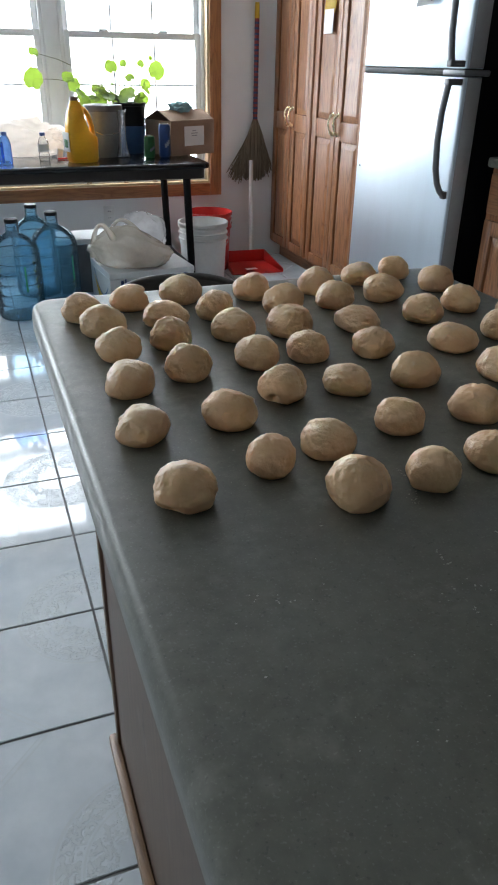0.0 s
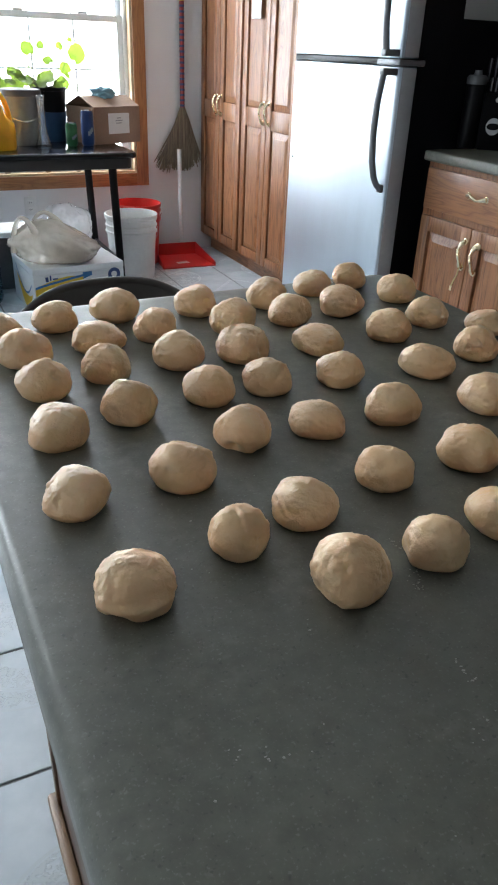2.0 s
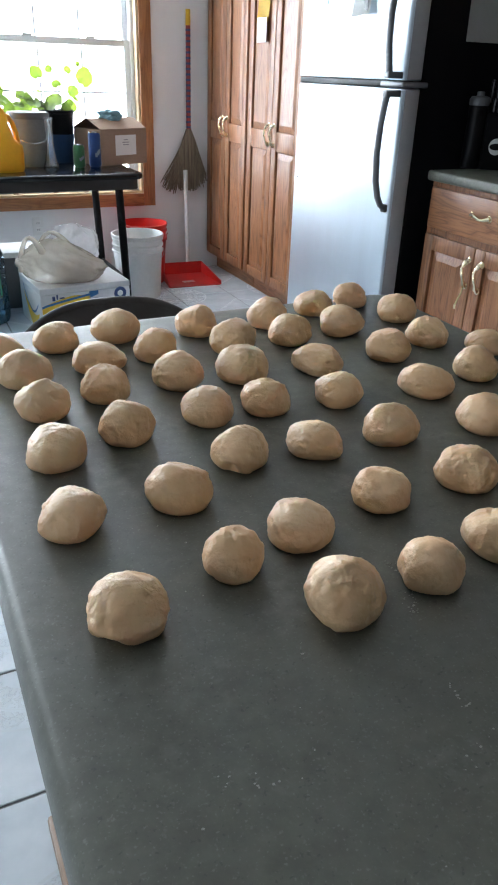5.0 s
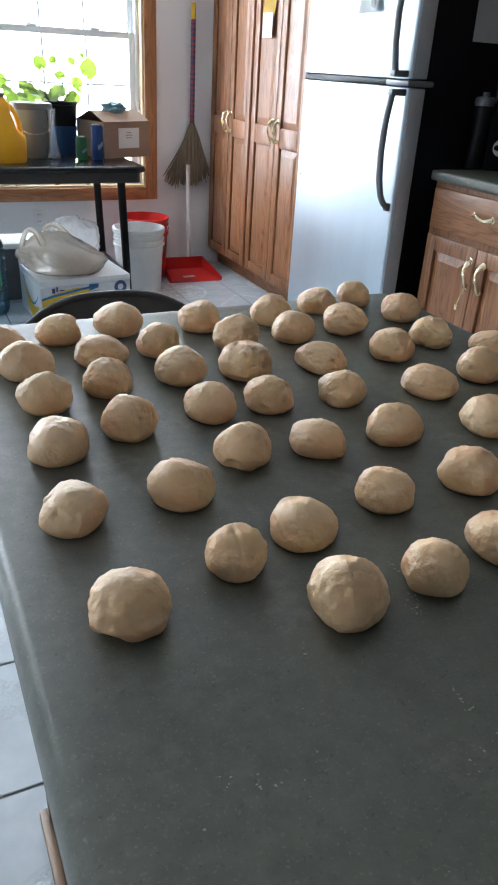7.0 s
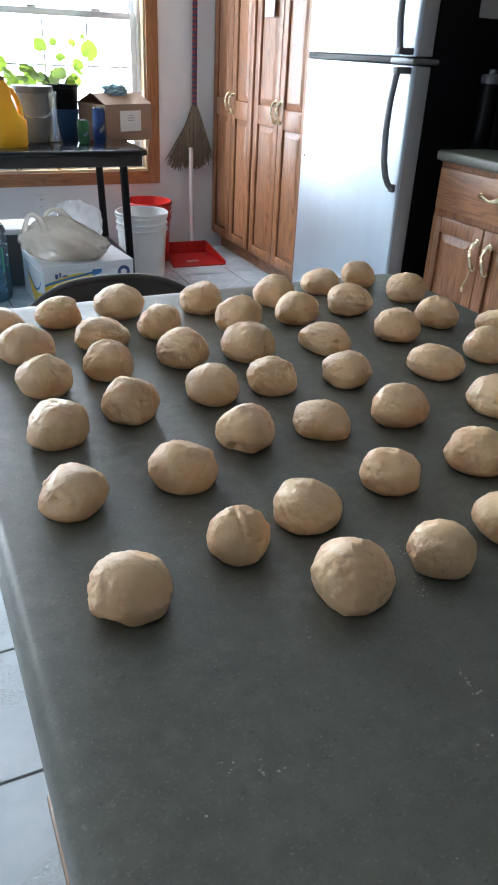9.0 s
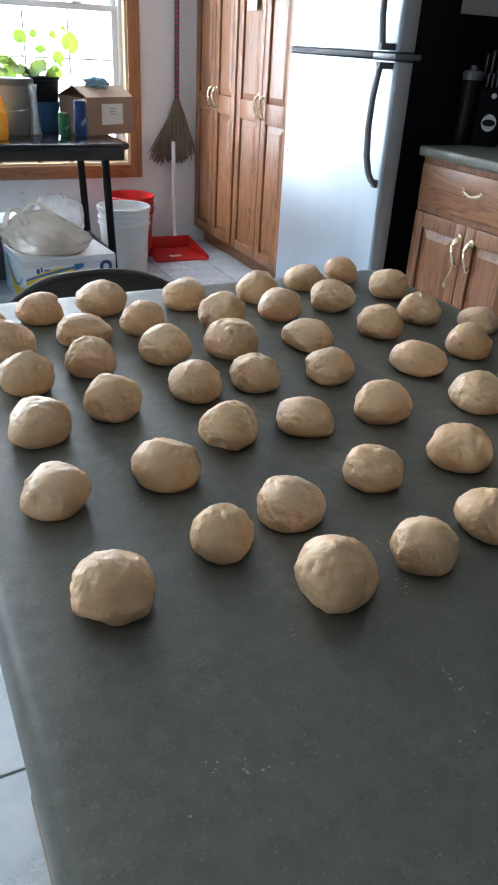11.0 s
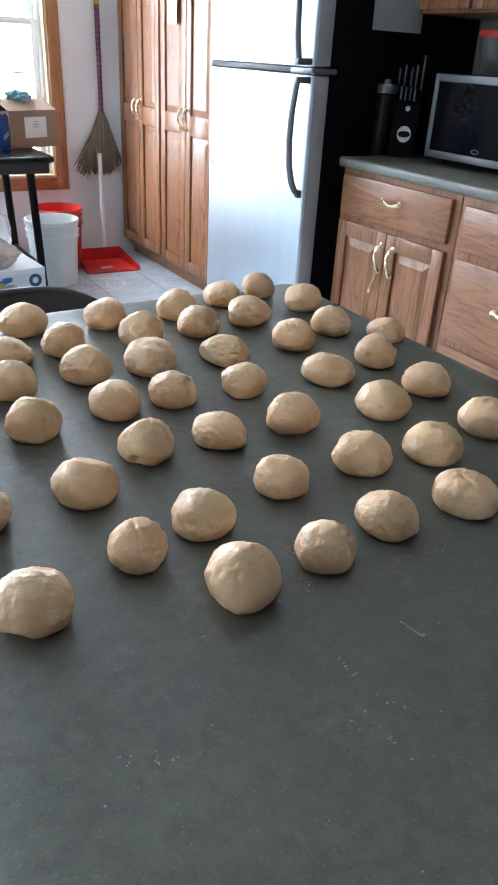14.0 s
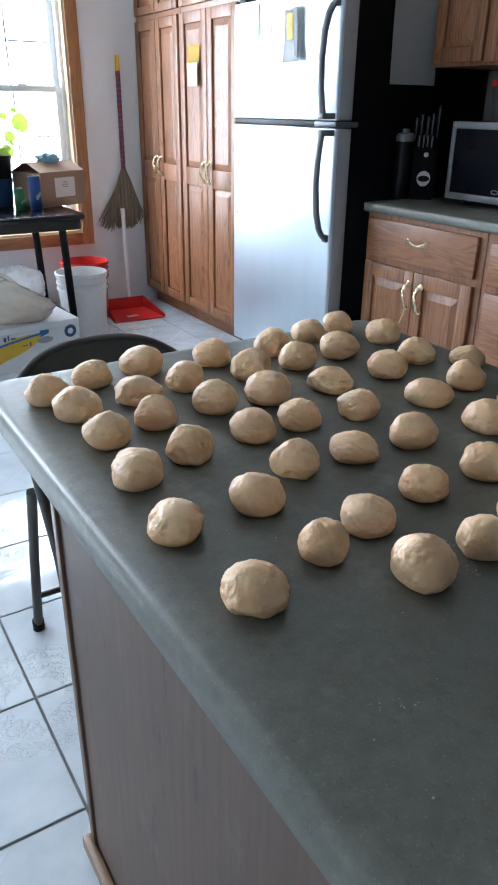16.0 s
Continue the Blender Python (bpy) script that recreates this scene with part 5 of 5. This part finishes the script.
bucket("bucket", pose(1.383, 4.43, 0, 0, 0, 150), WHITE_PLASTIC, 3, "white plastic bucket, several nested, scuffed")
red = bucket("bucket", pose(1.515, 4.735, 0, 0, 0, 170), RED_PLASTIC, 2, "red plastic bucket behind the white one")

# dustpan and hanging straw broom
pan = thing("dustpan", pose(1.785, 4.66, 0, 0, 0, -3), "red long-handled dustpan on the floor", "dustpan")
bm = bmesh.new()
HW, HB, DF, DB = 0.175, 0.145, -0.175, 0.14
for a, b, c, d, z in ((-HW, HW, HB, -HB, 0),):
    v = [bm.verts.new(p) for p in ((-HW, DF, 0.002), (HW, DF, 0.002), (HB, DB, 0.004), (-HB, DB, 0.004), (-HW, DF, 0.028), (HW, DF, 0.028), (HB, DB, 0.085), (-HB, DB, 0.085))]
    bm.faces.new((v[0], v[1], v[2], v[3]))
    bm.faces.new((v[1], v[5], v[6], v[2]))
    bm.faces.new((v[2], v[6], v[7], v[3]))
    bm.faces.new((v[3], v[7], v[4], v[0]))
bmesh.ops.recalc_face_normals(bm, faces=bm.faces[:])
bmesh.ops.solidify(bm, geom=bm.faces[:], thickness=0.004)
part("pan", bm, RED_PLASTIC, pan, smooth=0)
bm = bmesh.new()
box(bm, -0.06, 0.02, -0.08, -0.04, 0.0065, 0.0075, m=pose(0, 0, 0, 0, 0, 8))
part("sticker", bm, PAPER, pan, smooth=0)
bm = bmesh.new()
tube(bm, [(0.055, 0.15, 0.06), (0.062, 0.20, 0.35), (0.07, 0.245, 0.655)], 0.014, 14)
part("handle", bm, WHITE_PLASTIC, pan, "white tubular handle")

broom = thing("straw_broom", pose(1.903, 4.93, 0), "straw broom with a striped handle hung on the wall", "broom")
bm = bmesh.new()
tube(bm, [(0, 0, 0.90), (0, 0.0, 1.475)], 0.0145, 14)
part("handle", bm, DARK_RED, broom, "handle wrapped red and navy")
for k in range(19):
    z = 0.905 + k * 0.030
    bm = bmesh.new()
    tube(bm, [(0, 0, z), (0, 0, z + 0.012)], 0.0152, 14)
    part("stripe", bm, NAVY_INK, broom)
bm = bmesh.new()
tube(bm, [(0, 0, 1.476), (0, 0, 1.56)], [0.0155, 0.0135], 14)
part("grip", bm, YELLOW_INK, broom, "yellow plastic grip")
rnd = random.Random(9)
bm = bmesh.new()
for k in range(420):
    u = rnd.uniform(-1, 1)
    tipx = u * 0.115 - 0.09 * max(0.0, -u - 0.35) + rnd.gauss(0, 0.012)
    drop = 0.37 + rnd.uniform(-0.035, 0.03) - 0.06 * abs(u) ** 2 + (0.04 if u < -0.6 else 0)
    y0 = rnd.uniform(-0.012, 0.012)
    tube(bm, [(u * 0.008, y0 * 0.4, 0.915), (u * 0.05, y0, 0.915 - drop * 0.35), (tipx, y0 * 1.6, 0.915 - drop)], [0.0022, 0.0036, 0.0022], 4)
part("bristles", bm, STRAW, broom, "splayed straw bristles", smooth=60)

# ---- papers on doors ----


def hung_paper(name, m, w, h, paint, label, curl=0.01):
    bm = bmesh.new()
    n = 8
    cols = []
    for k in range(n + 1):
        t = k / n
        y = -0.002 - curl * t * t
        cols.append([bm.verts.new((x, y - 0.002 * math.sin(9 * x / w), -h * t)) for x in (-w / 2, -w / 6, w / 6, w / 2)])
    for a, b in zip(cols, cols[1:]):
        for i in range(3):
            bm.faces.new((a[i], b[i], b[i + 1], a[i + 1]))
    bmesh.ops.solidify(bm, geom=bm.faces[:], thickness=0.0006)
    return single(name, bm, paint, m, label, "paper", smooth=60)


E_FACE = pose(0, 0, 0, 0, 0, -90)
p1 = hung_paper("hanging_packet", pose(PF - 0.021, 4.165, 1.585) @ E_FACE, 0.13, 0.11, YELLOW_INK, "yellow and white packet hung on the pantry door")
bm = bmesh.new()
box(bm, -0.05, 0.06, -0.016, -0.0135, -0.205, -0.09, 0.001)
part("white_part", bm, PAPER, p1, smooth=0)
p2 = hung_paper("fridge_packet", pose(FX - 0.003, 3.10, 1.66) @ pose(0, 0, 0, 0, -4, -90), 0.125, 0.205, PAPER, "folded packet with yellow print held on the freezer door", 0.02)
bm = bmesh.new()
box(bm, -0.035, 0.012, -0.016, -0.0135, -0.12, -0.02, 0.001)
part("print_patch", bm, YELLOW_INK, p2, smooth=0)
bm = bmesh.new()
box(bm, 0.022, 0.05, -0.0195, -0.017, -0.20, -0.005, 0.001)
part("dark_edge", bm, GREY_INK, p2, smooth=0)
PHOTO = plain("pale_blue_photo", (0.26, 0.38, 0.48), 0.3, vary=0.4, broad=14)
for y, z, w, h in ((3.465, 1.572, 0.18, 0.125), (3.42, 1.668, 0.09, 0.062), (3.319, 1.598, 0.10, 0.042), (3.55, 1.672, 0.07, 0.045)):
    bm = bmesh.new()
    box(bm, -w / 2, w / 2, -0.0016, -0.0002, -h / 2, h / 2)
    single("fridge_photo", bm, PHOTO, pose(FX - 0.001, y, z) @ E_FACE, "pale blue photo print stuck on the freezer door", "photo", "photos on the freezer", smooth=0)
bm = bmesh.new()
lathe(bm, [(0.0, 0.0), (0.004, 0.0), (0.004, 0.0035), (0.0, 0.004)], 12, pose(0, 0, 0, 90, 0, 0))
single("magnet_dot", bm, BLACK_PLASTIC, pose(FX - 0.0002, 3.56, 0.783) @ E_FACE, "tiny dark round magnet on the refrigerator door", "magnet")
towel = hung_paper("notepad", pose(2.354, FY0 - 0.002, 1.712), 0.262, 0.340, PAD_PAPER, "white paper pad hung on the refrigerator side", 0.006)
bm = bmesh.new()
box(bm, -0.02, 0.02, -0.02, -0.003, -0.02, 0.02, 0.004)
part("clip", bm, BLUE_PAINT, towel, "blue magnetic clip")

# ---- on the east worktop ----
WZ = 0.915
oven = thing("microwave_oven", pose(2.352, 2.492, WZ, 0, 0, -90), "black microwave oven with a silver frame", "microwave")
MW, MH, MD = 0.60, 0.30, 0.355
bm = bmesh.new()
box(bm, 0, MW, 0.012, MD, 0.022, 0.022 + MH, 0.006)
part("case", bm, BLACK, oven)
for x in (0.05, MW - 0.05):
    for y in (0.05, MD - 0.05):
        bm = bmesh.new()
        lathe(bm, [(0.0, 0.0), (0.016, 0.0), (0.018, 0.022), (0.0, 0.022)], 14, pose(x, y, 0))
        part("foot", bm, BLACK_PLASTIC, oven)
DWX = 0.475
bm = bmesh.new()
for x0, x1, z0, z1 in ((0.0, 0.022, 0.024, 0.32), (DWX - 0.006, DWX, 0.024, 0.32), (0.022, DWX - 0.006, 0.024, 0.050), (0.022, DWX - 0.006, 0.294, 0.32)):
    box(bm, x0, x1, -0.012, 0.011, z0, z1, 0.002)
part("door_frame", bm, SILVER, oven, "silver door frame")
bm = bmesh.new()
box(bm, 0.0222, DWX - 0.0062, -0.008, 0.010, 0.0502, 0.2938)
part("door_glass", bm, BLACK_GLOSS, oven, "black glass door", smooth=0)
bm = bmesh.new()
box(bm, DWX + 0.002, MW, -0.012, 0.011, 0.024, 0.32, 0.003)
panel = part("control_panel", bm, BLACK_GLOSS, oven)
for z0, z1 in ((0.024, 0.050), (0.294, 0.32)):
    bm = bmesh.new()
    box(bm, DWX + 0.002, MW, -0.0145, -0.0125, z0, z1)
    part("panel_trim", bm, SILVER, panel, smooth=0)
glow = Nodes("clock_digits")
glow.put(Base_Color=(0.02, 0.1, 0.02), Emission_Color=(0.25, 1.0, 0.15), Emission_Strength=0.35)
bm = bmesh.new()
for k in range(3):
    box(bm, DWX + 0.03 + 0.016 * k, DWX + 0.041 + 0.016 * k, -0.0145, -0.0125, 0.258, 0.276)
part("clock", bm, glow.mat, panel, smooth=0)
bm = bmesh.new()
tube(bm, [(0.26 + 0.018 * math.cos(a), -0.0095, 0.068 + 0.007 * math.sin(a)) for a in (2 * math.pi * k / 16 for k in range(16))], 0.0022, 6, closed=True)
part("badge", bm, SILVER, oven)


def lidded_tub(x, y, z, r, h, label):
    ob = thing("food_container", pose(x, y, z), label, "container", "containers on the microwave")
    bm = bmesh.new()
    lathe(bm, [(0.0, 0.0), (r * 0.8, 0.0), (r * 0.83, 0.004), (r, h * 0.85), (0.0, h * 0.85)], 32)
    part("body", bm, FROST, ob, "cloudy clear body")
    bm = bmesh.new()
    lathe(bm, [(r * 0.99, h * 0.84), (r * 1.07, h * 0.84), (r * 1.07, h * 0.98), (r * 1.02, h), (0.0, h)], 32)
    part("lid", bm, RED_PLASTIC, ob, "red snap lid")


lidded_tub(2.53, 2.36, WZ + 0.322, 0.088, 0.15, "round clear food container with a red lid")
lidded_tub(2.55, 2.09, WZ + 0.322, 0.055, 0.085, "small round food container with a red lid")

flask = thing("sports_bottle", pose(2.305, 2.722, WZ), "black sports bottle standing by the refrigerator", "bottle")
bm = bmesh.new()
lathe(bm, [(0.0, 0.0), (0.036, 0.0), (0.039, 0.006), (0.0385, 0.12), (0.036, 0.19), (0.039, 0.225), (0.036, 0.235), (0.0, 0.235)], 28)
part("body", bm, BLACK_PLASTIC, flask)
bm = bmesh.new()
lathe(bm, [(0.0, 0.236), (0.040, 0.236), (0.041, 0.258), (0.034, 0.268), (0.016, 0.270), (0.014, 0.286), (0.0, 0.286)], 28)
part("lid", bm, HANDLE_GREY, flask, "dark grey lid with spout")
block = thing("knife_block", pose(2.386, 2.680, WZ, 0, 0, -41), "black knife block with a white oval emblem, full of knives", "knife block")
bm = bmesh.new()
tmp = bmesh.new()
v = [tmp.verts.new(p) for p in ((-0.052, -0.06, 0), (0.052, -0.06, 0), (0.052, 0.06, 0), (-0.052, 0.06, 0), (-0.052, -0.05, 0.205), (0.052, -0.05, 0.205), (0.052, 0.07, 0.262), (-0.052, 0.07, 0.262))]
for f in ((3, 2, 1, 0), (0, 1, 5, 4), (1, 2, 6, 5), (2, 3, 7, 6), (3, 0, 4, 7), (4, 5, 6, 7)):
    tmp.faces.new([v[k] for k in f])
bmesh.ops.bevel(tmp, geom=tmp.edges[:], offset=0.006, segments=2, affect="EDGES")
merge(bm, tmp)
part("body", bm, BLACK, block)
for x, y, length in ((-0.045, 0.045, 0.095), (-0.022, 0.05, 0.105), (0.004, 0.045, 0.10), (0.024, 0.05, 0.108), (0.048, 0.055, 0.14), (-0.03, -0.02, 0.06), (-0.012, -0.024, 0.062), (0.006, -0.02, 0.06), (0.024, -0.024, 0.058)):
    z = 0.205 + (y + 0.05) * 0.475
    m = pose(x, y, z - 0.015, 12, 0, 0)
    bm = bmesh.new()
    tube(bm, [(0, 0, 0), (0, -0.002, length * 0.35), (0, 0.003, length * 0.75), (0, -0.004, length)], [0.008, 0.0075, 0.0085, 0.0075], 10, m=m)
    kn = part("knife_handle", bm, BLACK_PLASTIC, block)
    bm = bmesh.new()
    box(bm, -0.003, 0.003, -0.0105, 0.0095, 0.012, length + 0.001, 0.001, m=m)
    part("tang", bm, SILVER, kn, "steel tang")
TILT = pose(0, -0.06, 0, -2.8, 0, 0)
bm = bmesh.new()
lathe(bm, [(0.0, 0.0), (0.030, 0.0), (0.030, 0.0012), (0.0, 0.0012)], 28, TILT @ pose(0.002, -0.0002, 0.088, 90, 0, 0) @ Matrix.Diagonal((0.95, 1.05, 1, 1)))
emblem = part("emblem", bm, PAPER, block, "plain white oval emblem")
bm = bmesh.new()
lathe(bm, [(0.0, 0.0), (0.017, 0.0), (0.017, 0.001), (0.0, 0.001)], 20, TILT @ pose(0.002, -0.0018, 0.088, 90, 0, 0) @ Matrix.Diagonal((1.5, 0.75, 1, 1)))
part("emblem_core", bm, BLACK_PLASTIC, emblem, "plain dark oval")
bm = bmesh.new()
lathe(bm, [(0.0, 0), (0.010, 0), (0.010, 0.002), (0.0, 0.0024)], 14, TILT @ pose(0.004, -0.0002, 0.185, 90, 0, 0))
part("badge", bm, PAPER, block)

# the key on its ribbon, hung on a base unit's pull
bm = bmesh.new()
tube(bm, [(0, 0, 0), (0.006, -0.004, -0.02), (0.02, -0.003, -0.05), (0.028, -0.002, -0.075)], 0.003, 6)
key = single("key_ribbon", bm, plain("straw_ribbon", (0.52, 0.42, 0.2), 0.6), pose(2.064, 2.378, 0.517) @ pose(0, 0, 0, 0, 0, 90), "short straw-coloured ribbon hung on the pull", "ribbon")
bm = bmesh.new()
box(bm, 0.023, 0.034, -0.004, 0.0, -0.092, -0.072, 0.002)
part("tag", bm, BRASS, key, "small brass tag")

# ---- floor tiles ----
bm = bmesh.new()
g = 0.003
slab(bm, [(g, g), (TILE - g, g), (TILE - g, TILE - g), (g, TILE - g)], -0.004, 0.0, 0.0015, 1)
tile_mesh = mesh_of("tile", bm, GLAZE, 0)
rest = bmesh.new()
for i in range(-16, 8):
    for j in range(-18, 11):
        x, y = GRID_X + i * TILE, GRID_Y + j * TILE
        x1, y1 = min(x + TILE, EAST), min(y + TILE, NORTH)
        if x1 - x < 0.02 or y1 - y < 0.02:
            continue
        whole = x1 - x > TILE - 1e-4 and y1 - y > TILE - 1e-4
        if whole and -4 <= i <= 6 and y > 0.4:
            t = new("tile", tile_mesh)
            t.location = (x, y, 0)
            t.parent = floor
        else:
            slab(rest, [(x + g, y + g), (x1 - g, y + g), (x1 - g, y1 - g), (x + g, y1 - g)], -0.004, 0.0)
tagged(part("far_tiles", rest, GLAZE, floor, smooth=0), kind="stuff")
